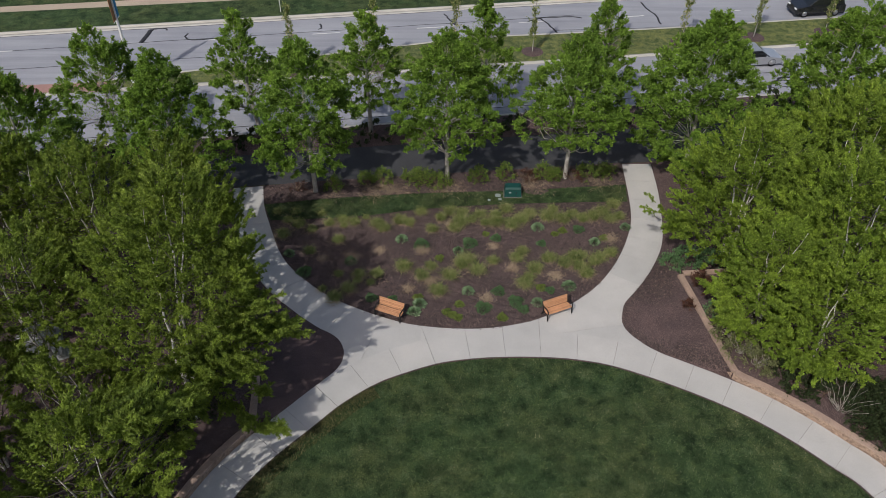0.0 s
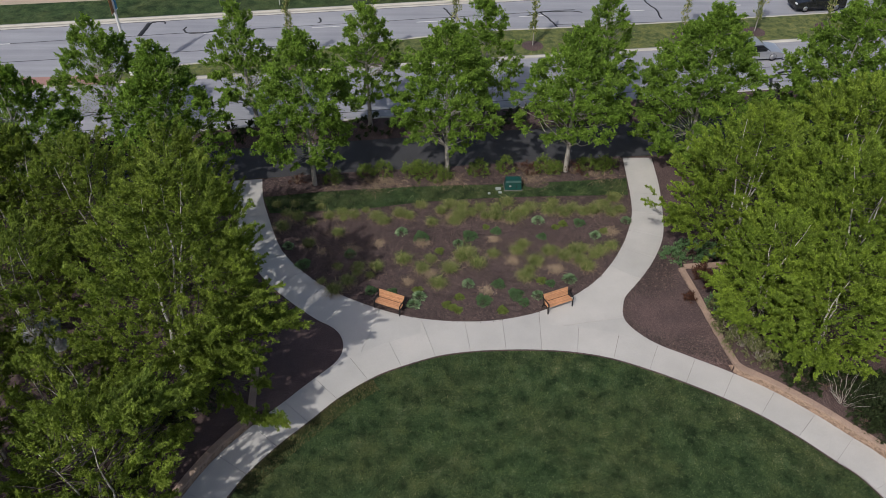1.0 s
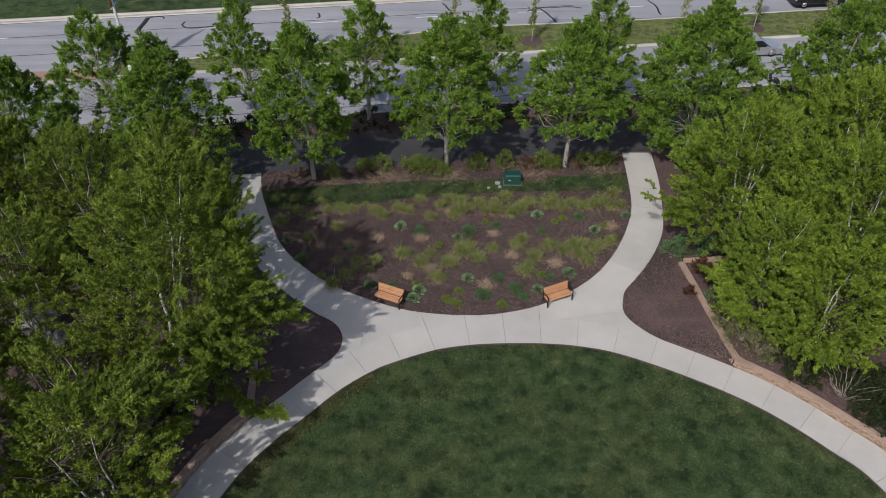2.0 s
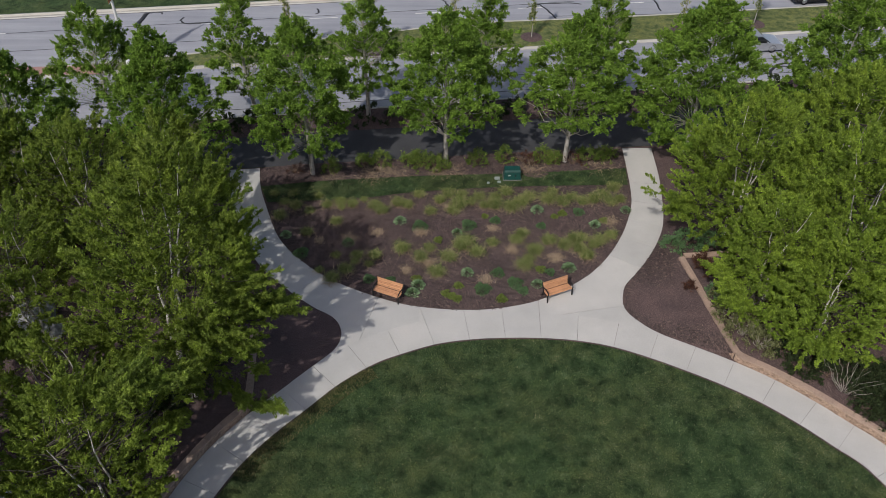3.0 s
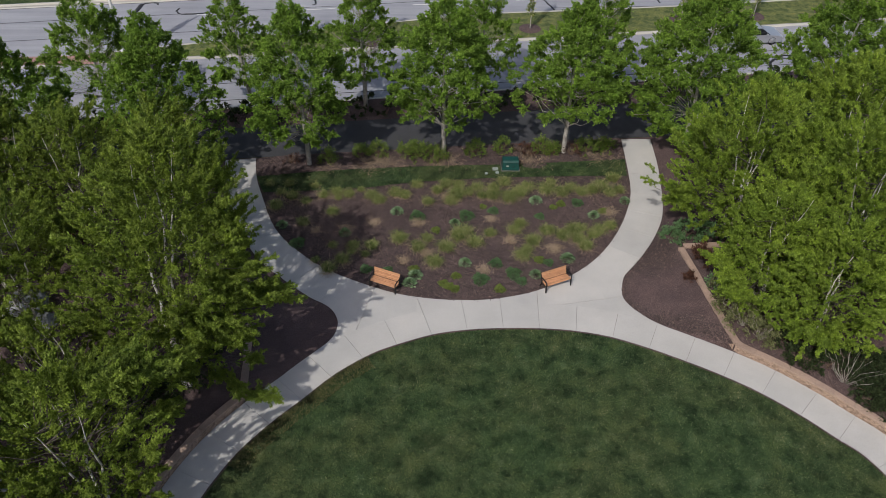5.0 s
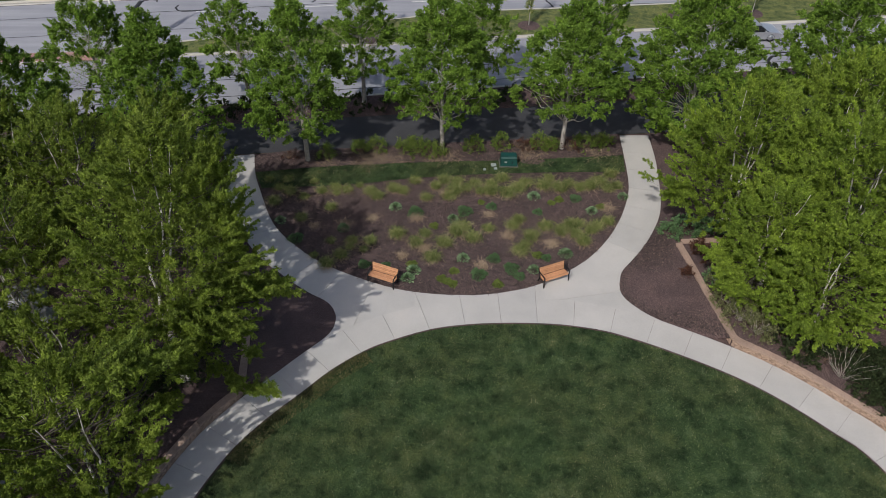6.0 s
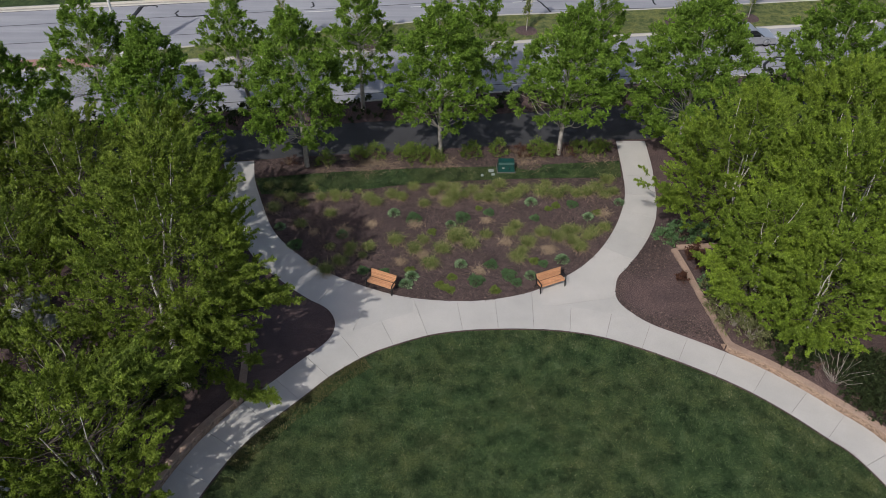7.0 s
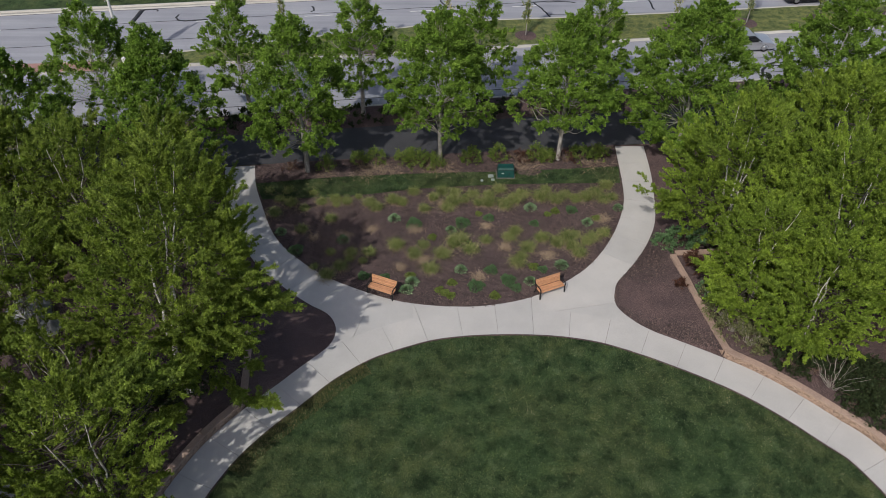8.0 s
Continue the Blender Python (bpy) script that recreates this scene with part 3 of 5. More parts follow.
CRACKS = [[(-25.9, 61.5), (-25.8, 62.7), (-25.65, 64.1)], [(-25.6, 64.1), (-24.9, 64.3), (-24.4, 64.2), (-24.3, 63.9)], [(-22.3, 63.3), (-22.4, 62.65), (-22.0, 62.2), (-21.3, 62.1), (-19.6, 62.4)],
          [(-11.0, 65.2), (-10.7, 64.5), (-11.0, 64.1)], [(0.1, 67.3), (0.5, 66.4), (1.1, 65.0)], [(8.8, 66.4), (9.3, 65.4), (10.2, 62.9)], [(7.6, 65.6), (9.0, 66.4), (11.4, 66.6), (12.6, 66.4)]]
CRACKS_EAST = [[(18.6, 69.8), (18.9, 68.2), (19.4, 67.0), (19.5, 65.1)], [(27.5, 57.9), (28.0, 57.4), (28.2, 56.8)], [(28.9, 55.9), (27.6, 55.5), (26.8, 55.35), (26.7, 55.0), (25.8, 54.45), (25.65, 53.7), (25.8, 52.8), (26.0, 52.3)],
          [(25.2, 53.1), (25.45, 52.7)], [(26.7, 55.0), (27.8, 55.05), (29.0, 54.95)], [(-32.0, 48.2), (-30.8, 49.7), (-30.4, 50.9), (-29.6, 52.4)], [(-30.9, 49.2), (-29.6, 50.6), (-29.2, 52.6)]]
for k, pts in enumerate(CRACKS + CRACKS_EAST):
    crack(pts, 0.42 if k == 0 else 0.24 if k == 9 else 0.16, 0.06 if k == 0 else 0.1, k)
for k, (c, m, x0, x1) in enumerate([(65.25, 0.1425, -75, 12), (61.6, 0.1345, -75, -14), (67.83, 0.137, -75, 75), (52.7, 0.136, -75, 75), (63.3, 0.06, 10, 40), (50.3, 0.14, -75, 75)]):
    tagged(part("road_joint", ribbon(line(c, m, x0, x1) + np.random.default_rng(k).normal(0, 0.025, (40, 2)), 0.07, -0.01, 0.006), SEALANT), "dark sealed joint along the road", "road joint", kind="structure")
PAINT = material("road_paint", [(0.3, (0.6, 0.6, 0.58)), (0.7, (0.75, 0.75, 0.73))], [(0.3, (0.7, 0.7, 0.7)), (0.7, W)], 20, 2, 0.7, 0.1)
for x in np.arange(-66, 70, 9.1):
    tagged(part("lane_dash", ribbon([(x + 0.3 * k, 64.6 + 0.125 * (x + 0.3 * k)) for k in range(9)], 0.12, -0.01, 0.007), PAINT), "worn white lane dash on the road", "lane marking", kind="structure")
strip("median_nose", line(54.35, 0.05, -60, -25.8), line(56.3, 0.07, -60, -26.5), 0.17, 0.17, PAVER, "red brick paving on the median's nose", "paving", 40, 2)

# ---- the concrete path, slab by slab ----
def clip(poly, p, nrm):
    """The part of a polygon on the side of the line through p to which nrm points."""
    out, n = [], len(poly)
    d = (np.asarray(poly) - p) @ np.asarray(nrm)
    for i in range(n):
        j = (i + 1) % n
        if d[i] >= 0:
            out.append(poly[i])
        if (d[i] >= 0) != (d[j] >= 0):
            out.append(poly[i] + (poly[j] - poly[i]) * (d[i] / (d[i] - d[j])))
    return out


def ray_hit(p, d, poly):
    """How far along d from p a line is met."""
    best = 99.0
    for a, c in zip(poly[:-1], poly[1:]):
        e = c - a
        det = d[0] * -e[1] + d[1] * e[0]
        if abs(det) > 1e-9:
            r = a - p
            t, u = (r[0] * -e[1] + r[1] * e[0]) / det, (d[0] * r[1] - d[1] * r[0]) / det
            if 0 <= u <= 1 and 0 < t < best:
                best = t
    return best


PATHW, SPAN = 1.79, 1.82
loop = LAWNLOOP[::-1]                                  # clockwise seen from above: the path lies on its left
tang = np.roll(loop, -1, 0) - np.roll(loop, 1, 0)
norm = np.c_[-tang[:, 1], tang[:, 0]] / np.linalg.norm(tang, axis=1)[:, None]
edge = [p + n * (h if (h := ray_hit(p, n, BEDEDGE)) < 2.95 and p[1] > 20 else PATHW) for p, n in zip(loop, norm)]
edge = np.array(edge)
JOINT_BED = material("joint_soil", [(0.3, (0.12, 0.11, 0.1)), (0.7, (0.2, 0.185, 0.17))], None, 20, 1, 0.95, 0)
onbed = np.array([np.linalg.norm(e - p) > PATHW + 0.02 or abs(np.linalg.norm(e - p) - PATHW) > 1e-6 for e, p in zip(edge, loop)])
first, last = np.flatnonzero(onbed)[[0, -1]]


def near_index(line_pts, p):
    return int(np.argmin(np.hypot(*(np.asarray(line_pts) - p).T)))


jl, jr = near_index(BEDEDGE, edge[first]), near_index(BEDEDGE, edge[last])
el, er = near_index(edge, LEFTOUT[-1]), near_index(edge, RIGHTOUT[-1])
left_arm = [*BEDEDGE[:jl + 1], edge[first], *edge[el:first][::-1], *LEFTOUT[:-1][::-1]]
right_arm = [*BEDEDGE[jr:], *RIGHTOUT[:-1], *edge[last + 1:er + 1][::-1], edge[last]]
bm_v, bm_f = [], []
for poly in (left_arm, right_arm):
    bm_f.append(tuple(range(len(bm_v), len(bm_v) + len(poly))))
    bm_v += [(*p, 0.035) for p in poly]
for i in range(len(loop)):
    j = (i + 1) % len(loop)
    bm_f.append(tuple(range(len(bm_v), len(bm_v) + 4)))
    bm_v += [(*p, 0.03) for p in (loop[i], loop[j], edge[j], edge[i])]
pavement = tagged(part("pavement", (bm_v, bm_f), JOINT_BED), "pale broom-finished concrete path in jointed slabs", "path", kind="structure")


def slab(outline, seed):
    dz = 0.004 * math.sin(seed * 7.3)
    o = np.asarray(outline)
    if np.sum(o[:, 0] * np.roll(o[:, 1], -1) - o[:, 1] * np.roll(o[:, 0], -1)) < 0:
        outline = o[::-1]
    part("slab", prism([tuple(p) for p in outline], 0.0, 0.075 + dz), CONCRETE, pavement)


arc = np.r_[0, np.cumsum(np.linalg.norm(np.diff(np.r_[loop, loop[:1]], axis=0), axis=1))]
loop1, edge1 = np.r_[loop, loop[:1]], np.r_[edge, edge[:1]]
start = arc[first] % SPAN
for k in range(int((arc[-1] - start) // SPAN)):
    q = np.linspace(start + k * SPAN + 0.007, start + (k + 1) * SPAN - 0.007, 6)
    q = np.unique(np.r_[q, [a for j in (first - 1, first, last, last + 1) if q[0] < (a := arc[j]) < q[-1]]])
    inner = np.stack([np.interp(q, arc, loop1[:, c]) for c in (0, 1)], 1)
    outer = np.stack([np.interp(q, arc, edge1[:, c]) for c in (0, 1)], 1)
    slab(np.r_[inner, outer[::-1]][::-1], k)
GAP = 0.007


def cut_arm(poly, cuts):
    """Slabs of an arm, cut across one after another: (point, direction of the arm there)."""
    rest = [np.array(p) for p in poly]
    for k, (p, d) in enumerate(cuts):
        p, d = np.array(p, float), np.array(d, float) / np.hypot(*d)
        piece = clip(rest, p + d * GAP, d)
        rest = clip(rest, p - d * GAP, -d)
        if len(piece) > 2:
            slab(piece, k + 31)
    slab(rest, 77)


cut_arm(left_arm, [((-12.4, 38.9), (-0.2, 1)), ((-11.8, 36.9), (-0.3, 1)), ((-11.0, 35.0), (-0.4, 1)), ((-10.0, 33.2), (-0.6, 1)), ((-8.7, 31.5), (-0.8, 1)),
                   ((-7.2, 30.2), (-1, 0.85)), ((-5.5, 29.3), (-1, 0.6)), ((-3.6, 28.4), (-1, 0.25))])
cut_arm(right_arm, [((13.1, 41.4), (0.0, 1)), ((13.0, 39.4), (0.1, 1)), ((12.7, 37.4), (0.2, 1)), ((12.2, 35.5), (0.35, 1)), ((11.3, 33.8), (0.5, 1)), ((10.1, 32.2), (0.7, 1)), ((6.9, 28.0), (-0.19, 0.98))])

# ---- retaining walls and raised beds ----
WR = [(13.45, 32.0), (13.72, 30.3), (14.0, 28.3), (14.28, 26.6), (14.56, 24.95)]
wr, wl = near_index(edge, (14.7, 24.5)), near_index(edge, (-8.75, 21.6))
edge_r = edge[wr:wr + 62]
edge_l = edge[wl - 62:wl]
CURVE_R = offset(resample(edge_r, 60), 0.17)
CURVE_L = offset(resample(edge_l, 60), 0.17)
WL = [(-9.45, 26.1), (-9.18, 24.0), (-9.0, 22.15)]


def wall(name, ln, z0, z1, label, back, seed):
    """A low stone wall: rough stones in courses, dressed cap stones above, set back metres to its left."""
    rng = np.random.default_rng(seed)
    ln = np.asarray(ln, float)
    length = np.hypot(*np.diff(ln, axis=0).T).sum()
    dense = resample(ln, max(6, int(length / 0.3)))
    core = tagged(part(name, ribbon(dense, 0.26, z0 - 0.1, z1 - 0.07), ROUGHSTONE), label, "wall", kind="structure")
    vs = []
    courses = max(1, int((z1 - 0.07 - z0) / 0.068))
    for side in (1, -1):
        for c in range(courses):
            at = rng.uniform(0, 0.2)
            d = np.r_[0, np.cumsum(np.hypot(*np.diff(dense, axis=0).T))]
            while at < length - 0.15:
                w = rng.uniform(0.07, 0.17)
                q = [np.interp(at + 0.012, d, dense[:, k]) for k in (0, 1)], [np.interp(min(at + w, length), d, dense[:, k]) for k in (0, 1)]
                a, e = np.array(q[0]), np.array(q[1])
                t = (e - a) / (np.linalg.norm(e - a) + 1e-6)
                nn = np.array([-t[1], t[0]]) * side
                o, zl, zh = rng.uniform(0.12, 0.175), z0 + c * 0.068 + 0.003, z0 + (c + 1) * 0.068 - rng.uniform(0.003, 0.014)
                jit = lambda: rng.normal(0, 0.012, 3)
                bx = [np.r_[a + nn * 0.1, zl], np.r_[e + nn * 0.1, zl], np.r_[e + nn * 0.1, zh], np.r_[a + nn * 0.1, zh],
                      np.r_[a + nn * o, zl] + jit(), np.r_[e + nn * o, zl] + jit(), np.r_[e + nn * o, zh] + jit(), np.r_[a + nn * o, zh] + jit()]
                vs.append((np.array(bx), np.array([(4, 5, 6, 7), (0, 4, 7, 3), (5, 1, 2, 6), (7, 6, 2, 3), (0, 1, 5, 4)])))
                at += w
    tagged(part("face_stones", join(vs), ROUGHSTONE, core, "rough split stones in courses"), kind="stuff")
    nc = max(1, round(length / 0.95))
    cs = resample(offset(dense, back), nc * 3 + 1)
    for k in range(nc):
        seg = cs[3 * k:3 * k + 4].copy()
        t0, t1 = seg[1] - seg[0], seg[-1] - seg[-2]
        seg[0] += t0 / np.linalg.norm(t0) * 0.003
        seg[-1] -= t1 / np.linalg.norm(t1) * 0.003
        h = rng.uniform(-0.006, 0.006)
        w = 0.17 + rng.uniform(-0.012, 0.012)
        o = np.r_[offset(seg, w), offset(seg, -w)[::-1]]
        n = len(o)
        ins = o + (o.mean(0) - o) * 0.03
        v = [(*p, z1 - 0.08) for p in o] + [(*p, z1 - 0.015 + h) for p in o] + [(*p, z1 + h) for p in ins]
        f = [tuple(range(2 * n, 3 * n))] + [(r * n + i, r * n + (i + 1) % n, (r + 1) * n + (i + 1) % n, (r + 1) * n + i) for r in (0, 1) for i in range(n)]
        part("cap_stone", (v, f), CAPSTONE, core)
    return core


WALL_LABEL = "low retaining wall of rough stone with sandstone cap"
wall("wall_east", np.r_[np.array(WR[-1:]), CURVE_R], 0.02, 0.5, WALL_LABEL, 0.0, 3)
wall("wall_east_spur", WR, 0.02, 0.5, WALL_LABEL, 0.0, 4)
wall("wall_east_return", [(13.64, 32.12), (14.8, 32.2), (16.5, 32.35), (19.0, 32.5)], 0.02, 0.5, WALL_LABEL, 0.0, 5)
wall("wall_west", np.r_[CURVE_L, np.array(WL[-1:])], 0.02, 0.5, WALL_LABEL, 0.0, 6)
wall("wall_west_spur", WL, 0.02, 0.5, WALL_LABEL, 0.0, 7)
EAST_BED = np.r_[np.array([(19.0, 32.5), (13.6, 32.1)]), np.array(WR[1:]), CURVE_R, np.array([(40, CURVE_R[-1][1]), (40, 32.0)])]
WEST_BED = np.r_[np.array(WL[:1] + [(-11.5, 30.0), (-45, 30.0), (-45, CURVE_L[0][1])]), CURVE_L, np.array(WL[1:][::-1])]
patch("raised_bed_east", EAST_BED, (20.0, 27.0), 0.40, MULCH, "raised bed of dark mulch behind the wall", "mulch bed", 16, 0.02)
patch("raised_bed_west", WEST_BED, (-15.0, 24.0), 0.40, MULCH, "raised bed of dark mulch behind the wall", "mulch bed", 16, 0.02)


def bank(name, low_pts, high_pts, z, seed):
    strip(name, low_pts, high_pts, 0.06, z, MULCH, "sloping bark mulch between path and wall", "mulch bed", 40, 8, 0.012, seed)


er2 = near_index(RIGHTOUT, (12.83, 34.33))
bank("mulch_bank_east", np.r_[RIGHTOUT[er2:], edge[er:er + 5]], np.array(WR), 0.40, 1)
bank("mulch_bank_west", np.r_[LEFTOUT[near_index(LEFTOUT, (-9.0, 30.4)):], edge[el - 5:el][::-1]], np.array(WL), 0.40, 2)

# ---- benches ----
WOOD = material("varnished_wood", [(0.3, (0.46, 0.235, 0.125)), (0.7, (0.61, 0.335, 0.19))], [(0.3, (0.85, 0.85, 0.85)), (0.7, W)], 9, 2, 0.5, 0.15, 40,
                island=("object", [(0.0, (0.82, 0.8, 0.78)), (1.0, (1.08, 1.05, 1.0))]))
IRON = material("black_iron", [(0.3, (0.012, 0.012, 0.013)), (0.7, (0.025, 0.025, 0.026))], None, 15, 1, 0.45, 0.1, 40, metal=0.3)


def box_mesh(sx, sy, sz, bevel=0.01):
    bm = bmesh.new()
    bmesh.ops.create_cube(bm, size=1.0)
    bmesh.ops.scale(bm, vec=(sx, sy, sz), verts=bm.verts)
    if bevel:
        bmesh.ops.bevel(bm, geom=bm.edges[:], offset=bevel, segments=1, affect="EDGES")
    return bm


def bench(place, turn):
    """Slatted bench, its front towards -y, feet on z = 0."""
    ob = thing("park_bench", place, "varnished wooden slat bench with black iron ends", "bench", "benches beside the path", turn)
    for i in range(5):
        s = part("seat_slat", box_mesh(1.52, 0.085, 0.032, 0.006), WOOD, ob)
        s.matrix_basis = pose(0, -0.2 + 0.1 * i, 0.44 - 0.008 * i, -3)
    for i in range(5):
        s = part("back_slat", box_mesh(1.52, 0.03, 0.082, 0.006), WOOD, ob)
        s.matrix_basis = pose(0, 0.262 + 0.026 * i, 0.49 + 0.093 * i, -15)
    for x in (-0.75, 0.75):
        pieces = []
        for pts, r in (([(x, -0.27, 0.0), (x, -0.25, 0.2), (x, -0.22, 0.42)], 0.038), ([(x, 0.36, 0.0), (x, 0.27, 0.2), (x, 0.22, 0.42), (x, 0.3, 0.6), (x, 0.4, 0.9)], 0.036),
                       ([(x, -0.24, 0.41), (x, 0.0, 0.39), (x, 0.24, 0.4)], 0.03), ([(x, -0.22, 0.42), (x, -0.27, 0.55), (x, -0.2, 0.66), (x, 0.05, 0.67), (x, 0.32, 0.64)], 0.034)):
            line3 = smooth(pts, 4)
            pieces.append(tube(line3, np.full(len(line3), r), 6))
        part("end_frame", join(pieces), IRON, ob, "black cast-iron end with armrest and legs")
    return ob


bench((-2.9, 29.15, 0.06), -23.5)
bench((6.2, 29.3, 0.075), 23.5)

# ---- utility cabinet ----
GREEN = material("green_steel", [(0.3, (0.005, 0.042, 0.035)), (0.7, (0.008, 0.056, 0.047))], [(0.3, (0.85, 0.85, 0.85)), (0.7, (1.1, 1.1, 1.1))], 8, 3, 0.45, 0.05, 40)
cab = thing("utility_cabinet", (4.5, 40.0, 0.1), "dark green steel utility cabinet on a pad in the grass", "cabinet")
part("pad", box_mesh(1.2, 0.84, 0.08, 0.01), JOINT_BED, cab, "weathered concrete pad").matrix_basis = pose(0, 0, 0.0)


def tapered(sx, sy, z0, tx, ty, z1, back=0.0):
    """A box that narrows towards its top, with rounded edges."""
    bm = bmesh.new()
    bmesh.ops.create_cube(bm, size=1.0)
    for v in bm.verts:
        up = v.co.z > 0
        v.co = Vector((v.co.x * (tx if up else sx), v.co.y * (ty if up else sy) + (back if up else 0), z1 if up else z0))
    bmesh.ops.bevel(bm, geom=bm.edges[:], offset=0.018, segments=2, affect="EDGES")
    return bm


part("body", tapered(1.1, 0.74, 0.03, 0.98, 0.56, 0.58, 0.06), GREEN, cab)
lid = part("lid", tapered(1.06, 0.64, 0.575, 0.96, 0.5, 0.69, 0.03), GREEN, cab, "sloping green lid")
part("hinge", box_mesh(0.7, 0.03, 0.03, 0.006), IRON, lid).matrix_basis = pose(0, 0.33, 0.6)
part("handle", box_mesh(0.05, 0.04, 0.16, 0.008), IRON, cab).matrix_basis = pose(0.2, -0.335, 0.32)
part("warning_plate", box_mesh(0.16, 0.012, 0.1, 0.003), KERB, cab, "pale metal plate").matrix_basis = pose(-0.2, -0.325, 0.35, 12)
patch("bare_patch", np.array([(6.1 + 0.75 * np.cos(q) + 0.1 * np.sin(3 * q), 40.25 + 0.3 * np.sin(q) + 0.06 * np.cos(2 * q)) for q in np.linspace(0, 6.28, 25)[:-1]]), (6.1, 40.25), 0.125, MULCH, "bare brown patch in the grass beside the cabinet", "bare soil", 4, 0.01)
WHITEBOX = material("pale_plastic", [(0.3, (0.2, 0.24, 0.23)), (0.7, (0.29, 0.33, 0.31))], None, 10, 1, 0.6, 0)
for x, y, s in ((3.55, 39.8, 0.34), (3.65, 39.4, 0.22), (2.95, 39.3, 0.18)):
    ob = thing("valve_box", (x, y, 0.1), "pale grey valve box lid set in the grass", "valve box", "valve boxes beside the cabinet")
    part("box", box_mesh(s, s * 0.75, 0.12, 0.02), WHITEBOX, ob).matrix_basis = pose(0, 0, 0.03)
    part("lid", box_mesh(s * 0.86, s * 0.62, 0.03, 0.008), WHITEBOX, ob).matrix_basis = pose(0, 0, 0.1)

# ---- bed plants ----
LEAF_GRASS = leaf_material("ornamental_grass", [(0.0, (0.065, 0.1, 0.028)), (0.45, (0.14, 0.19, 0.055)), (0.75, (0.3, 0.32, 0.13)), (1.0, (0.55, 0.48, 0.29))], [(0.3, (0.85, 0.85, 0.85)), (0.7, (1.1, 1.1, 1.0))], 0.25, 0.6)
LEAF_STRAW = leaf_material("dry_straw", [(0.0, (0.24, 0.17, 0.115)), (1.0, (0.48, 0.38, 0.28))], [(0.3, (0.9, 0.9, 0.9)), (0.7, W)], 0.15, 0.8)
LEAF_BLUE = leaf_material("glaucous_leaves", [(0.0, (0.1, 0.18, 0.085)), (0.6, (0.2, 0.31, 0.16)), (1.0, (0.4, 0.5, 0.33))], [(0.3, (0.9, 0.9, 0.9)), (0.7, W)], 0.2, 0.5)
LEAF_DARK = leaf_material("dark_leaves", [(0.0, (0.06, 0.12, 0.05)), (1.0, (0.15, 0.25, 0.115))], [(0.3, (0.85, 0.85, 0.85)), (0.7, W)], 0.2, 0.55)
LEAF_LIME = leaf_material("lime_leaves", [(0.0, (0.12, 0.17, 0.035)), (1.0, (0.23, 0.285, 0.085))], [(0.3, (0.9, 0.9, 0.9)), (0.7, W)], 0.25, 0.55)
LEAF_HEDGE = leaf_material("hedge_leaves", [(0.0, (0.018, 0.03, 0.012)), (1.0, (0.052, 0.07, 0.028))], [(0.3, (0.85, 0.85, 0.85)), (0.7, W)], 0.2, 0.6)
LEAF_SHRUB = leaf_material("shrub_leaves", [(0.0, (0.07, 0.12, 0.022)), (0.7, (0.16, 0.235, 0.045)), (1.0, (0.28, 0.32, 0.1))], [(0.3, (0.8, 0.8, 0.8)), (0.7, (1.1, 1.1, 1.0))], 0.3, 0.55, 1.2)
LEAF_OLIVE = leaf_material("olive_leaves", [(0.0, (0.07, 0.08, 0.03)), (0.6, (0.16, 0.175, 0.075)), (1.0, (0.3, 0.3, 0.17))], [(0.3, (0.85, 0.85, 0.85)), (0.7, W)], 0.25, 0.6)
LEAF_RUST = leaf_material("rust_leaves", [(0.0, (0.05, 0.025, 0.018)), (1.0, (0.11, 0.052, 0.035))], [(0.3, (0.85, 0.85, 0.85)), (0.7, W)], 0.2, 0.6)
PALETWIG = material("pale_twigs", [(0.3, (0.26, 0.23, 0.2)), (0.7, (0.42, 0.38, 0.34))], None, 12, 1, 0.9, 0.2)
TWIG = material("brown_twigs", [(0.3, (0.10, 0.065, 0.045)), (0.7, (0.2, 0.14, 0.1))], None, 12, 1, 0.9, 0.2)


def blades(rng, n, spread, height, width, arch, wide=0.3):
    """Arching grass blades from one foot: two joined quads each."""
    a = rng.uniform(0, 2 * np.pi, n)
    out = np.c_[np.cos(a), np.sin(a), np.zeros(n)]
    ln = rng.uniform(0.5, 1.0, n)
    foot = np.c_[rng.normal(0, wide * spread * 0.6, (n, 2)), np.zeros(n)]
    mid = foot + out * (spread * 0.35 * ln)[:, None] + np.c_[np.zeros((n, 2)), height * ln * rng.uniform(0.7, 1, n)]
    tip = foot + out * (spread * ln * rng.uniform(0.8, 1.2, n))[:, None] + np.c_[np.zeros((n, 2)), height * ln * (1 - arch * rng.uniform(0.3, 1, n))]
    side = np.c_[-np.sin(a), np.cos(a), np.zeros(n)] * width
    v = np.stack([foot - side, foot + side, mid + side * 0.8, mid - side * 0.8, tip + side * 0.25, tip - side * 0.25], 1).reshape(-1, 3)
    k = np.arange(n)[:, None] * 6
    return v, np.concatenate([k + [0, 1, 2, 3], k + [3, 2, 4, 5]])


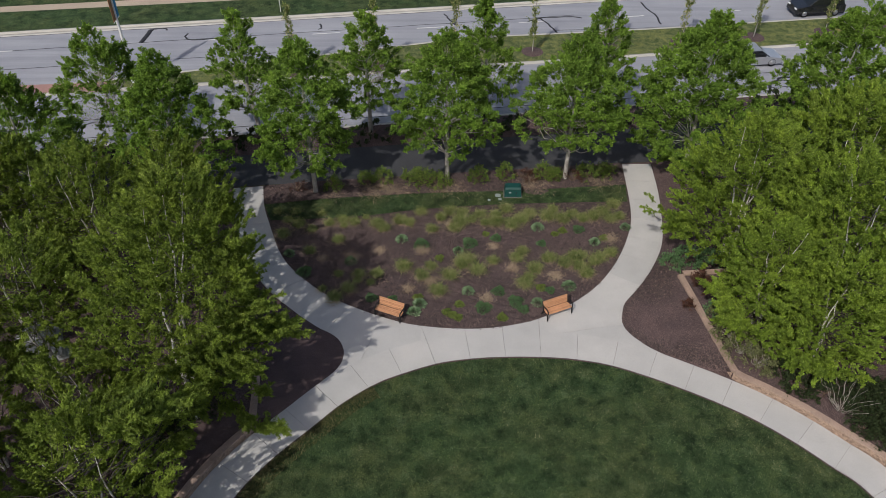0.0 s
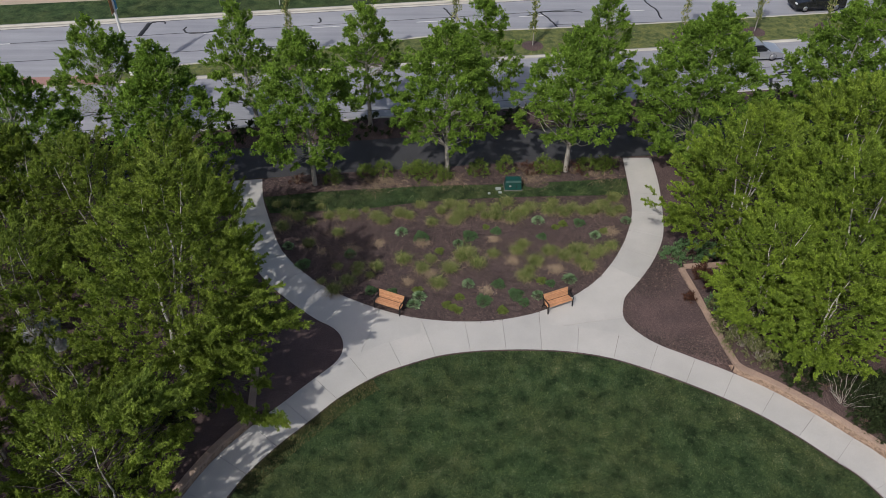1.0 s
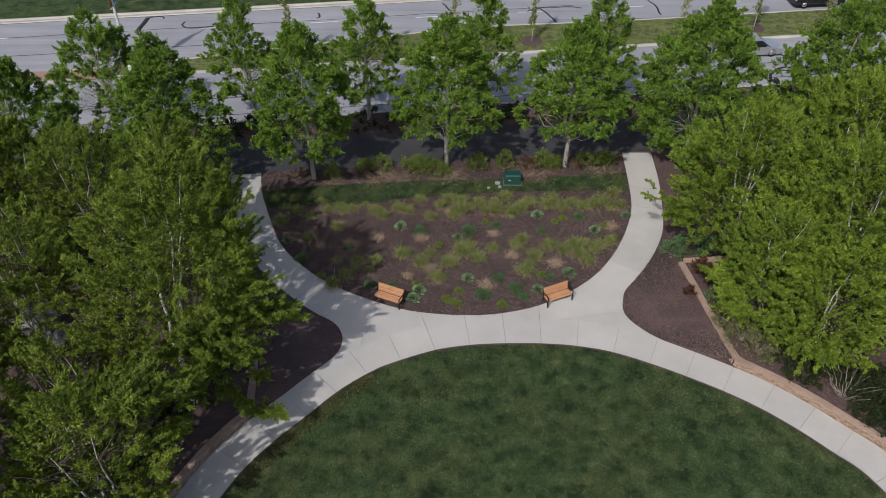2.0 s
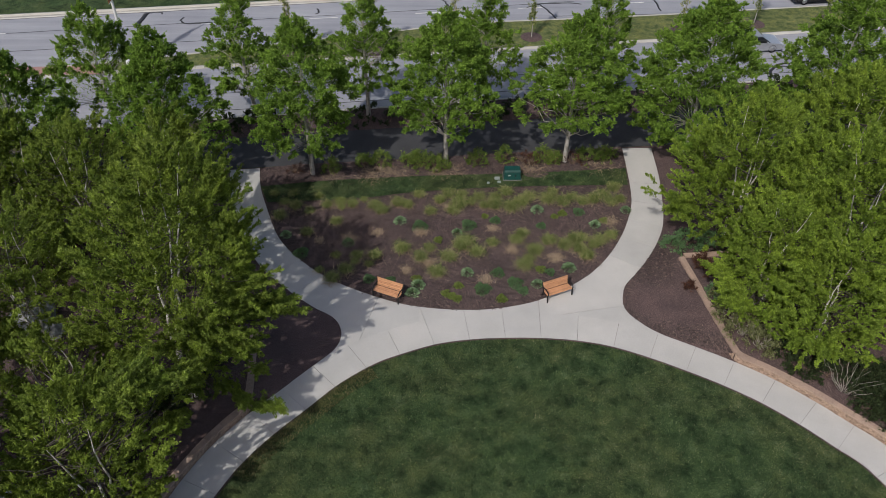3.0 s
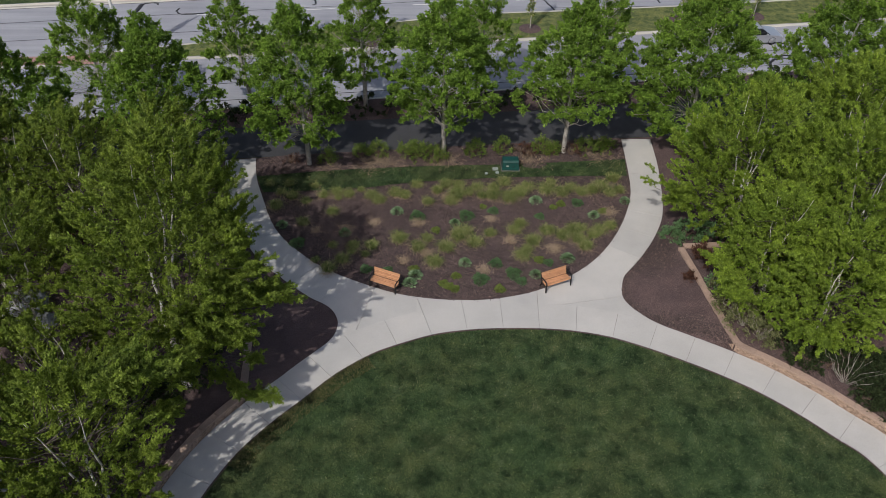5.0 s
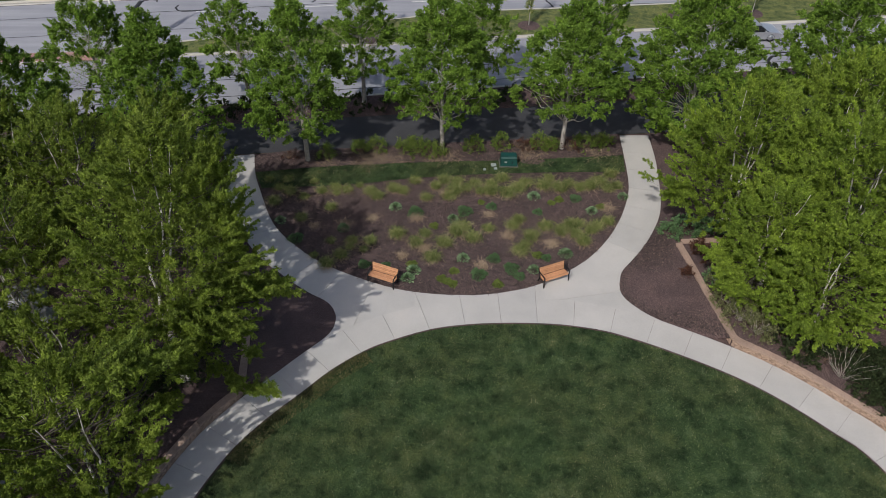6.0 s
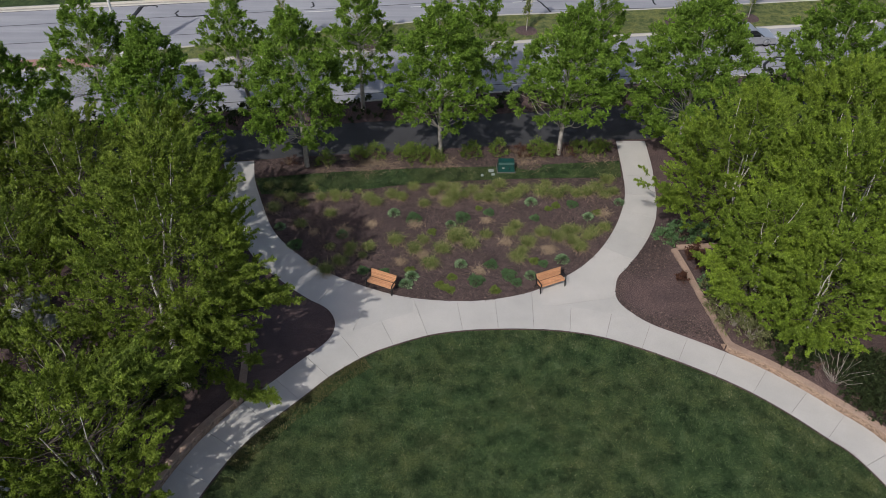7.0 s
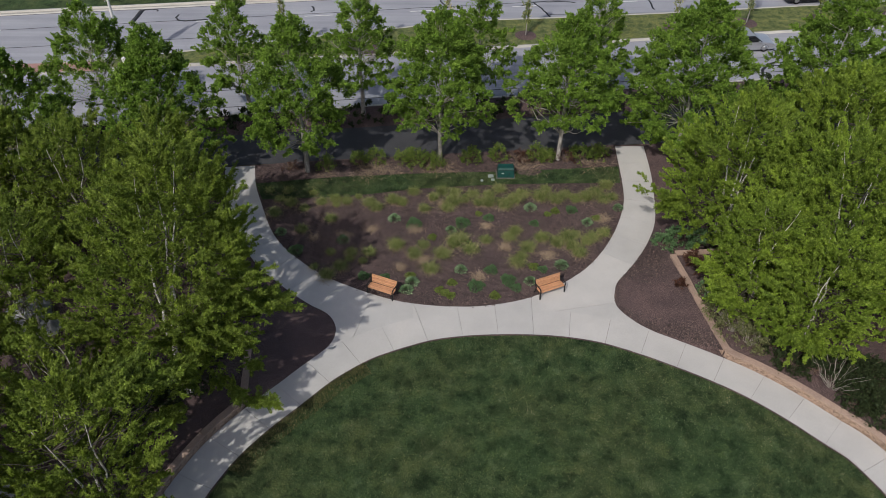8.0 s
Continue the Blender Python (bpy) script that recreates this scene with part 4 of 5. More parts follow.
def dome(rng, n, rx, rz, size, slim=0.7, fill=0.35):
    """Small leaves over and inside a rounded cushion with an uneven outline."""
    d = rng.normal(0, 1, (n, 3))
    d[:, 2] = np.abs(d[:, 2])
    d /= np.linalg.norm(d, axis=1)[:, None]
    a = np.arctan2(d[:, 1], d[:, 0])
    q = rng.uniform(fill, 1, n) ** 0.5 * (1 + 0.14 * np.sin(3 * a + rng.uniform(0, 6)) + 0.09 * np.sin(7 * a + rng.uniform(0, 6)))
    return leaf_quads(rng, d * q[:, None] * [rx, rx, rz], d, np.full(n, size), 0.7, slim, 0.5)


def rosette(rng, n, rx, size):
    a = np.arange(n) * 2.4
    k = (np.arange(n) + 1) / n
    d = np.c_[np.cos(a) * (0.35 + 0.65 * k), np.sin(a) * (0.35 + 0.65 * k), 1.1 - 0.9 * k]
    at = np.c_[np.cos(a) * rx * 0.35 * k, np.sin(a) * rx * 0.35 * k, 0.05 + 0.3 * (1 - k)]
    return leaf_quads(rng, at, d, np.full(n, size), 0.18, 0.5, 1.6)


def scatter(name, makers, mat, label, category, group, places, z, smin, smax, seed, dead=False):
    """Plants of a kind at their places, each a turned and resized copy of one of a few."""
    rng = np.random.default_rng(seed)
    protos = []
    for i, (x, y) in enumerate(places):
        m = pose(x, y, z, 0, 0, float(rng.uniform(0, 360))) @ Matrix.Scale(float(rng.uniform(smin, smax)), 4)
        if i < len(makers):
            ob = tagged(part(name, makers[i](np.random.default_rng(seed + i)), mat), label, category, group)
            if dead:
                part("dry_blades", blades(np.random.default_rng(seed + 50 + i), 120, 0.55, 0.14, 0.009, 0.9, 0.7), LEAF_STRAW, ob, "dead straw-coloured blades")
            ob.matrix_basis = m
            protos.append(ob)
        else:
            p = protos[i % len(protos)]
            ob = copy_thing(p, Matrix.Identity(4))
            ob.matrix_basis = m


GRASSES = [(-2.3, 33.0), (-1.2, 32.2), (0.4, 32.3), (-0.3, 31.0), (1.1, 33.2), (2.0, 32.7), (2.9, 33.5), (4.7, 34.3), (4.3, 33.8), (6.2, 33.7), (4.9, 32.1), (4.6, 31.6), (7.1, 33.3), (7.7, 33.8), (8.2, 34.0), (8.8, 33.4), (8.2, 32.4), (9.2, 33.8), (9.9, 34.2), (-0.7, 33.0), (1.4, 33.6), (5.3, 32.8), (7.9, 33.0)]
BACKGRASSES = [(-4.1, 37.0), (-3.6, 36.5), (-2.1, 37.0), (-1.4, 38.1), (-0.7, 36.4), (-0.1, 37.5), (0.7, 36.5), (1.1, 37.1), (1.8, 37.3), (2.3, 37.8), (1.2, 38.0), (3.3, 37.7), (4.0, 38.4), (4.2, 36.8), (3.2, 37.0), (4.9, 37.4), (6.5, 37.6), (6.9, 38.3), (8.1, 37.9), (7.5, 37.4), (9.4, 37.6), (10.0, 38.1), (10.8, 38.8), (11.0, 37.6), (10.4, 37.4), (0.4, 38.1), (2.6, 37.0), (5.4, 37.9), (8.7, 37.4), (-2.7, 37.2)]
SHADEGRASSES = [(-10.4, 38.1), (-9.6, 37.3), (-8.9, 36.9), (-8.0, 36.4), (-7.0, 37.0), (-6.1, 36.8), (-5.5, 37.1), (-4.8, 37.6), (-9.7, 35.9), (-6.2, 37.3), (-7.6, 37.9), (-4.9, 31.9), (-6.0, 32.4), (-6.8, 31.2), (-5.3, 31.2), (-4.8, 32.4), (-6.0, 30.5), (-3.8, 32.4), (-7.9, 34.4), (-4.1, 31.7), (-9.2, 38.1), (-6.3, 35.4)]
STRAW = [(-3.8, 34.5), (-1.2, 34.5), (6.4, 32.3), (-2.0, 31.2), (2.4, 30.5), (-5.4, 33.8), (3.0, 34.9), (4.0, 32.9), (-7.1, 33.8), (-0.8, 31.8), (10.1, 35.6), (0.4, 36.8)]
DRY = [(-4.7, 40.3), (-3.5, 40.5), (-0.2, 40.6), (-2.6, 40.3), (5.4, 41.0), (-4.1, 40.6), (-6.9, 39.8), (0.7, 40.5), (6.2, 40.9), (10.5, 41.3)]
ROSETTES = [(-2.5, 35.5), (0.9, 34.4), (5.8, 36.6), (9.1, 35.2), (11.2, 36.6), (1.4, 31.0), (7.1, 31.4), (-1.6, 29.4), (-1.3, 30.0), (5.2, 30.1), (-9.1, 34.2), (-5.4, 33.5)]
MOUNDS = [(-1.3, 35.0), (3.2, 35.6), (8.3, 36.4), (5.9, 35.1), (3.1, 31.0), (4.0, 30.2), (4.4, 29.6), (6.0, 31.1), (-4.0, 30.5), (-8.0, 32.6), (1.6, 35.1), (-2.8, 30.4), (2.2, 29.7)]
LIMES = [(-0.2, 33.8), (6.8, 36.0), (7.3, 36.3), (5.5, 31.3), (2.6, 36.0), (0.9, 30.0), (3.2, 29.0), (0.2, 29.4), (0.8, 29.0), (0.5, 29.2), (-10.2, 30.9), (9.7, 35.6), (-1.4, 30.5)]
tuft = lambda s, h: (lambda rng: blades(rng, 440, s * 0.92, h, 0.0085, 0.55, 0.55))
scatter("ornamental_grass", [tuft(0.55, 0.5), tuft(0.48, 0.55), tuft(0.6, 0.42)], LEAF_GRASS, "olive green ornamental grass clump in the mulch", "ornamental grass", "grass clumps in the bed", GRASSES + BACKGRASSES, 0.05, 0.75, 1.15, 201, True)
scatter("ornamental_grass", [tuft(0.5, 0.5), tuft(0.45, 0.4)], LEAF_GRASS, "small olive green ornamental grass clump in the mulch", "ornamental grass", "grass clumps in the bed", SHADEGRASSES, 0.05, 0.55, 0.95, 211, True)
scatter("dry_grass", [lambda rng: blades(rng, 190, 0.4, 0.16, 0.009, 0.9, 0.8), lambda rng: blades(rng, 170, 0.42, 0.24, 0.009, 0.8, 0.7)], LEAF_STRAW, "dead straw-coloured grass clump", "dry grass", "dry clumps in the bed", STRAW, 0.05, 0.8, 1.2, 221)
scatter("dry_grass", [lambda rng: blades(rng, 110, 0.85, 0.16, 0.009, 0.9, 0.9)], LEAF_STRAW, "flattened straw-coloured grass beside the shrubs", "dry grass", "dry clumps beside the shrubs", DRY, 0.05, 0.6, 1.1, 231)
scatter("leafy_perennial", [lambda rng: rosette(rng, 260, 1.0, 0.17), lambda rng: rosette(rng, 220, 0.9, 0.16)], LEAF_BLUE, "broad-leaved grey-green perennial in the mulch", "perennial", "perennials in the bed", ROSETTES, 0.05, 0.75, 0.98, 241)
scatter("cushion_plant", [lambda rng: dome(rng, 1500, 0.42, 0.32, 0.055), lambda rng: dome(rng, 1300, 0.38, 0.28, 0.055)], LEAF_DARK, "dark green rounded cushion plant in the mulch", "perennial", "cushion plants in the bed", MOUNDS, 0.05, 0.75, 1.15, 251)
scatter("lime_perennial", [lambda rng: dome(rng, 620, 0.25, 0.21, 0.064, 0.7, 0.15), lambda rng: dome(rng, 580, 0.27, 0.18, 0.064, 0.7, 0.15)], LEAF_LIME, "small lime green leafy perennial in the mulch", "perennial", "lime perennials in the bed", LIMES, 0.05, 0.8, 1.2, 261)


def shrub(name, place, rx, h, mat, label, group, seed, leaves=900, size=0.12, stems=9, bark=None, thick=0.022):
    """Stems that fan out from the ground with leaves over them."""
    rng = np.random.default_rng(seed)
    ob = thing(name, place, label, "shrub", group)
    wood = []
    for i in range(stems):
        a = 2 * np.pi * i / stems + rng.uniform(-0.3, 0.3)
        wood.append(limb(rng, (0, 0, -0.05), (np.cos(a) * rx * rng.uniform(0.4, 0.85), np.sin(a) * rx * rng.uniform(0.4, 0.85), h * rng.uniform(0.6, 0.95)), thick, 0.005))
    part("branchwork", join(wood), bark or TWIG, ob)
    if leaves:
        n = max(8, leaves // 28)
        d = rng.normal(0, 1, (n, 3))
        d[:, 2] = np.abs(d[:, 2])
        d /= np.linalg.norm(d, axis=1)[:, None]
        cen = d * (rng.uniform(0.3, 1, n) ** 0.5)[:, None] * [rx * 0.85, rx * 0.85, h * 0.85] + [0, 0, 0.12]
        part("foliage", tufts(rng, cen, d, 4, 7, 0.3, size, 0.5, 0.3, 0.1), mat, ob)
    return ob


for i, (x, y, r, h) in enumerate([(-7.1, 40.6, 0.6, 0.9), (-5.0, 41.3, 0.65, 0.8), (-3.9, 41.5, 0.7, 0.8), (-1.3, 41.2, 1.0, 1.1), (-0.2, 41.0, 0.8, 0.9), (2.3, 41.6, 0.75, 1.0), (4.1, 42.0, 0.65, 0.9),
                                  (6.7, 42.0, 0.85, 1.0), (9.6, 42.0, 0.85, 0.85), (10.9, 42.2, 0.8, 0.85), (7.4, 41.7, 0.6, 0.7), (-2.0, 41.5, 0.7, 0.9)]):
    shrub("shrub", (x, y, 0.04), r, h, LEAF_SHRUB, "low green shrub in mulch beside the trail", "shrubs along the trail", 301 + i, int(1900 * r), 0.085, 14)
for i, (x, y) in enumerate([(5.3, 41.9), (5.9, 41.5), (8.6, 41.6), (-9.5, 40.5)]):
    shrub("bare_shrub", (x, y, 0.04), 0.6, 0.6, LEAF_RUST, "twiggy brown shrub with few leaves", "shrubs along the trail", 331 + i, 120, 0.09, 16)
rngh = np.random.default_rng(5)
for i in range(46):
    x = -44 + 2.0 * i
    for k, off in enumerate((0.7, 1.9)):
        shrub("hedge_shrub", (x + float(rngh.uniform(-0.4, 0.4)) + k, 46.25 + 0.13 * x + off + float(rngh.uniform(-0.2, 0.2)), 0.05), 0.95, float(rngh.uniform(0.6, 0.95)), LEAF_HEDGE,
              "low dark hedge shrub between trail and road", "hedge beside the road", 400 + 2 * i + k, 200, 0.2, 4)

# ---- saplings on the median, lamp post, sign post ----
for i in range(-3, 8):
    x = 7.5 + 6.45 * i
    y = 59.6 + 0.14 * (x - 7.5) - (0.9 if x < 0 else 0)
    rng = np.random.default_rng(600 + i)
    ob = thing("sapling", (x, y, 0.14), "slender young tree with yellow-green leaves in a mulch ring", "sapling", "saplings on the median")
    part("trunk", tube([(0, 0, -0.1), (0.02, 0, 2.5), (0, 0.02, 5.2)], [0.045, 0.03, 0.01], 6), BARK, ob)
    zc = rng.uniform(0.9, 5.6, 70)
    cen = np.c_[rng.normal(0, 0.12, 70), rng.normal(0, 0.12, 70), zc]
    part("crown", tufts(rng, cen, np.c_[cen[:, :2] * 2, np.full(70, 0.8)], 4, 6, 0.35, 0.12, 0.35, 0.4, 0.0), LEAF_GRASS, ob)
    part("mulch_ring", tube([(0, 0, -0.02), (0, 0, 0.03), (0, 0, 0.05)], [0.95, 0.85, 0.02], 18), MULCH, ob, "round patch of brown mulch")
POLE = material("pale_painted_steel", [(0.3, (0.55, 0.55, 0.54)), (0.7, (0.65, 0.65, 0.64))], None, 6, 1, 0.4, 0.05)
BANNER = material("blue_banner_cloth", [(0.3, (0.03, 0.16, 0.34)), (0.7, (0.06, 0.25, 0.45))], [(0.4, (0.6, 0.8, 0.7)), (0.6, W)], 3, 2, 0.8, 0.1)
lamp = thing("lamp_post", (-24.3, 54.6, 0.15), "pale painted steel lamp post with a blue banner", "lamp post")
part("pole", tube([(0, 0, 0), (0, 0, 4.5), (0, 0, 10.5)], [0.13, 0.1, 0.075], 12), POLE, lamp)
part("base", tube([(0, 0, -0.02), (0, 0, 0.25), (0, 0, 0.4), (0, 0, 0.42)], [0.24, 0.24, 0.18, 0.12], 12), POLE, lamp)
RUSTCLOTH = material("rust_banner_cloth", [(0.3, (0.3, 0.13, 0.05)), (0.7, (0.42, 0.2, 0.08))], [(0.4, (0.7, 0.8, 0.9)), (0.6, W)], 3, 2, 0.8, 0.1)
for sx, cloth, lab in ((-1, RUSTCLOTH, "rust brown cloth banner"), (1, BANNER, "blue cloth banner")):
    part("banner", box_mesh(0.5, 0.02, 2.2, 0.0), cloth, lamp, lab).matrix_basis = pose(0, 0.36 * sx, 6.3, 0, 0, 90)
    for zz in (5.15, 7.45):
        part("bracket", tube([(0, 0.05 * sx, zz), (0, 0.64 * sx, zz)], [0.018, 0.018], 6), POLE, lamp)
post = thing("sign_post", (-14.8, 67.4, 0.14), "thin grey steel sign post on the far verge", "post")
part("post", tube([(0, 0, -0.1), (0, 0, 1.2), (0, 0, 2.6)], [0.035, 0.035, 0.035], 6), POLE, post)

# ---- undergrowth round the birches ----
UNDER = [(15.15, 26.2, 0.95, 1.5, 0), (15.75, 25.3, 0.9, 1.3, 0), (14.9, 27.3, 0.9, 1.4, 0), (14.7, 28.4, 0.8, 1.2, 0), (13.35, 29.5, 0.26, 0.35, 3), (16.9, 25.2, 0.7, 0.6, 2), (17.3, 23.9, 0.9, 0.7, 2), (18.4, 23.6, 0.9, 0.7, 2), (20.0, 22.0, 1.2, 0.9, 2), (21.0, 22.9, 1.3, 1.0, 2), (20.7, 20.8, 1.1, 0.8, 2), (22.0, 20.6, 1.3, 0.9, 2), (22.9, 22.0, 1.4, 1.0, 2), (19.6, 21.4, 0.7, 0.6, 2),
         (21.8, 21.6, 1.2, 0.9, 2), (21.5, 19.4, 1.2, 0.8, 2), (14.4, 31.2, 0.6, 0.8, 3), (14.9, 30.5, 0.6, 0.7, 3), (13.3, 33.2, 0.7, 0.6, 1), (14.3, 33.6, 0.9, 0.8, 1), (15.6, 33.4, 0.9, 0.8, 1), (14.9, 28.9, 0.8, 0.9, 1)]
UNDER_EAST = [(20.5, 23.5, 1.1, 1.2, 2), (19.5, 23.8, 0.9, 1.0, 2), (20.2, 22.9, 0.9, 0.8, 2)]
# kind 2 here is added: dark leaves stand in for shade below the crowns
UNDER_WEST = [(-12.6, 21.2, 1.0, 0.9, 2), (-11.3, 22.6, 0.9, 0.8, 2), (-13.9, 22.6, 1.1, 1.0, 2), (-14.8, 21.6, 1.0, 0.9, 2), (-10.9, 24.9, 0.8, 0.7, 2), (-12.4, 25.9, 1.0, 0.9, 2), (-20.5, 33.5, 1.2, 1.5, 3), (-22.3, 31.0, 1.2, 1.4, 3), (-13.5, 20.2, 0.8, 0.8, 2), (-12.6, 22.0, 0.8, 0.7, 2), (-15.5, 23.4, 1.0, 0.9, 2), (-11.4, 27.4, 0.9, 0.8, 2), (-13.8, 18.5, 0.8, 0.7, 2)]
for i, (x, y, r, h, k) in enumerate(UNDER + UNDER_EAST + UNDER_WEST):
    m, lab = [(LEAF_OLIVE, "loose olive green shrub beside the stone wall"), (LEAF_DARK, "dark green leafy shrub in the mulch"), (LEAF_HEDGE, "low dark green evergreen shrub under the birches, in the west added as shade"),
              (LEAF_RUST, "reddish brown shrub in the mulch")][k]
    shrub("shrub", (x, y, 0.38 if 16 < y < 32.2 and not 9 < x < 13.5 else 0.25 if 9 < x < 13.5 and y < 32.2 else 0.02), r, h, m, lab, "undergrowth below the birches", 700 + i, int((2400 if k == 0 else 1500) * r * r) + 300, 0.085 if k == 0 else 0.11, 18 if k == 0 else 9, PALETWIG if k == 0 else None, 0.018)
shrub("bare_shrub", (18.9, 22.6, 0.38), 1.75, 1.7, None, "leafless shrub with pale branching stems", "", 760, 0, 0.1, 22, PALETWIG, 0.013)

# ---- loose stuff: grass blades and bark chips ----
def inside(pts, poly):
    """Which points lie within an outline."""
    x, y = pts.T
    c = np.zeros(len(pts), bool)
    for (x0, y0), (x1, y1) in zip(poly, np.roll(poly, -1, 0)):
        c ^= ((y0 > y) != (y1 > y)) & (x < (x1 - x0) * (y - y0) / (y1 - y0 + 1e-12) + x0)
    return c


LEAF_LAWN = leaf_material("lawn_blades", [(0.0, (0.018, 0.032, 0.011)), (0.6, (0.048, 0.075, 0.027)), (0.9, (0.12, 0.145, 0.07)), (1.0, (0.18, 0.19, 0.11))], [(0.34, (0.66, 0.7, 0.7)), (0.5, (1.0, 1.02, 1.0)), (0.64, (1.25, 1.18, 1.08))], 0.2, 0.7, 1.0, TURF)


def lawn_blades(name, poly, n, box, z, size, label, seed, mat=None):
    rng = np.random.default_rng(seed)
    p = np.c_[rng.uniform(box[0], box[1], n), rng.uniform(box[2], box[3], n)]
    p = p[inside(p, poly)]
    m = len(p)
    a = rng.uniform(0, 2 * np.pi, m)
    h = size * rng.uniform(0.6, 1.4, m)
    side = np.c_[np.cos(a), np.sin(a), np.zeros(m)] * (h * 0.2)[:, None]
    foot = np.c_[p, np.full(m, z)]
    tip = foot + np.c_[rng.normal(0, 0.45, (m, 2)) * h[:, None], h]
    v = np.stack([foot - side, foot + side, tip], 1).reshape(-1, 3)
    tagged(part(name, (v, np.arange(3 * m).reshape(-1, 3)), mat or LEAF_LAWN), label, "grass", kind="stuff")


lawn_blades("lawn_grass", LAWNLOOP, 170000, (-13, 22, 11.0, 27), 0.045, 0.075, "short dark green grass blades of the lawn", 901)
BAND = np.r_[smooth([(-10.7, 37.3), (-5.1, 37.75), (-0.9, 38.5), (5, 39.0), (11.8, 39.2)]), smooth([(-11.4, 38.9), (-6.7, 39.6), (-0.9, 40.1), (5, 40.4), (12.0, 41.0)])[::-1]]
lawn_blades("band_grass", BAND, 26000, (-12, 13, 37, 41.5), 0.1, 0.09, "short grass blades of the band", 902)
CHIP = material("bark_chips", [(0.3, (0.038, 0.029, 0.027)), (0.7, (0.112, 0.086, 0.079))], None, 9, 1, 0.95, 0.3, 40,
                island=("island", [(0.0, (0.4, 0.4, 0.42)), (0.75, (1.0, 0.98, 0.97)), (1.0, (2.4, 2.2, 2.05))]))


def chips(name, poly, n, box, height, label, seed):
    rng = np.random.default_rng(seed)
    p = np.c_[rng.uniform(box[0], box[1], n), rng.uniform(box[2], box[3], n)]
    p = p[inside(p, poly)]
    m = len(p)
    at = np.c_[p, height(p) + rng.uniform(0.005, 0.03, m)]
    a = rng.uniform(0, 2 * np.pi, m)
    d = np.c_[np.cos(a), np.sin(a), rng.normal(0, 0.25, m)] * rng.uniform(0.025, 0.07, m)[:, None]
    s = np.c_[-np.sin(a), np.cos(a), rng.normal(0, 0.25, m)] * rng.uniform(0.01, 0.022, m)[:, None]
    v = np.stack([at - d - s, at + d - s, at + d + s, at - d + s], 1).reshape(-1, 3)
    tagged(part(name, (v, np.arange(4 * m).reshape(-1, 4)), CHIP), label, "bark mulch", kind="stuff")


flat = lambda p: np.full(len(p), 0.06)
chips("bed_chips", np.r_[BEDEDGE, np.array([(12.1, 43.5), (-11.7, 41.0)])], 60000, (-12, 12.5, 28, 43.5), flat, "loose bark chips over the planting bed", 911)

# ---- boulders in the west bed, added for bright patches of ground behind the trees ----
ROCK = material("pale_rock", [(0.3, (0.2, 0.21, 0.21)), (0.7, (0.38, 0.39, 0.39))], [(0.3, (0.7, 0.7, 0.7)), (0.7, W)], 4, 1.5, 0.9, 0.6, 12)
for i, (x, y, r) in enumerate([(-20.7, 26.9, 1.15), (-19.5, 26.2, 0.6), (-17.6, 16.9, 0.6)]):
    bm = bmesh.new()
    bmesh.ops.create_icosphere(bm, subdivisions=3, radius=r)
    for v in bm.verts:
        k = 1 + 0.32 * noise.noise(v.co * (1.3 / r) + Vector((7.0 * i, 0, 0))) + 0.1 * noise.noise(v.co * (4 / r))
        v.co = Vector((v.co.x * k, v.co.y * k * 0.85, v.co.z * k * 0.62))
    ob = tagged(part("boulder", bm, ROCK), "pale grey boulder added for a bright patch of ground under birches", "boulder", "boulders in the bed")
    ob.matrix_basis = pose(x, y, 0.42 + r * 0.25)

# ---- cars ----
TYRE = material("tyre_rubber", [(0.3, (0.012, 0.012, 0.012)), (0.7, (0.022, 0.022, 0.022))], None, 20, 1, 0.85, 0.1)
RIM = material("alloy_rim", [(0.3, (0.42, 0.42, 0.43)), (0.7, (0.55, 0.55, 0.56))], None, 10, 1, 0.3, 0, metal=0.9)
CARGLASS = material("tinted_glass", [(0.3, (0.01, 0.012, 0.013)), (0.7, (0.016, 0.018, 0.02))], None, 5, 1, 0.06, 0, spec=0.6)
LENS = material("lamp_lens", [(0.3, (0.6, 0.6, 0.6)), (0.7, (0.75, 0.75, 0.75))], None, 5, 1, 0.15, 0, spec=0.6)
REDLENS = material("red_lens", [(0.3, (0.25, 0.01, 0.01)), (0.7, (0.35, 0.02, 0.02))], None, 5, 1, 0.2, 0)


def loft(profile, widths):
    """A closed side outline carried across the car: (x, z) points, half-width and inset of each section."""
    n, v, f = len(profile), [], []
    cx, cz = np.mean(profile, axis=0)
    for y, k in widths:
        v += [(cx + (x - cx) * k, y, cz + (z - cz) * k) for x, z in profile]
    m = len(widths)
    for s in range(m - 1):
        for i in range(n):
            j = (i + 1) % n
            f.append((s * n + i, s * n + j, (s + 1) * n + j, (s + 1) * n + i))
    f += [tuple(range(n - 1, -1, -1)), tuple(range((m - 1) * n, m * n))]
    return v, f


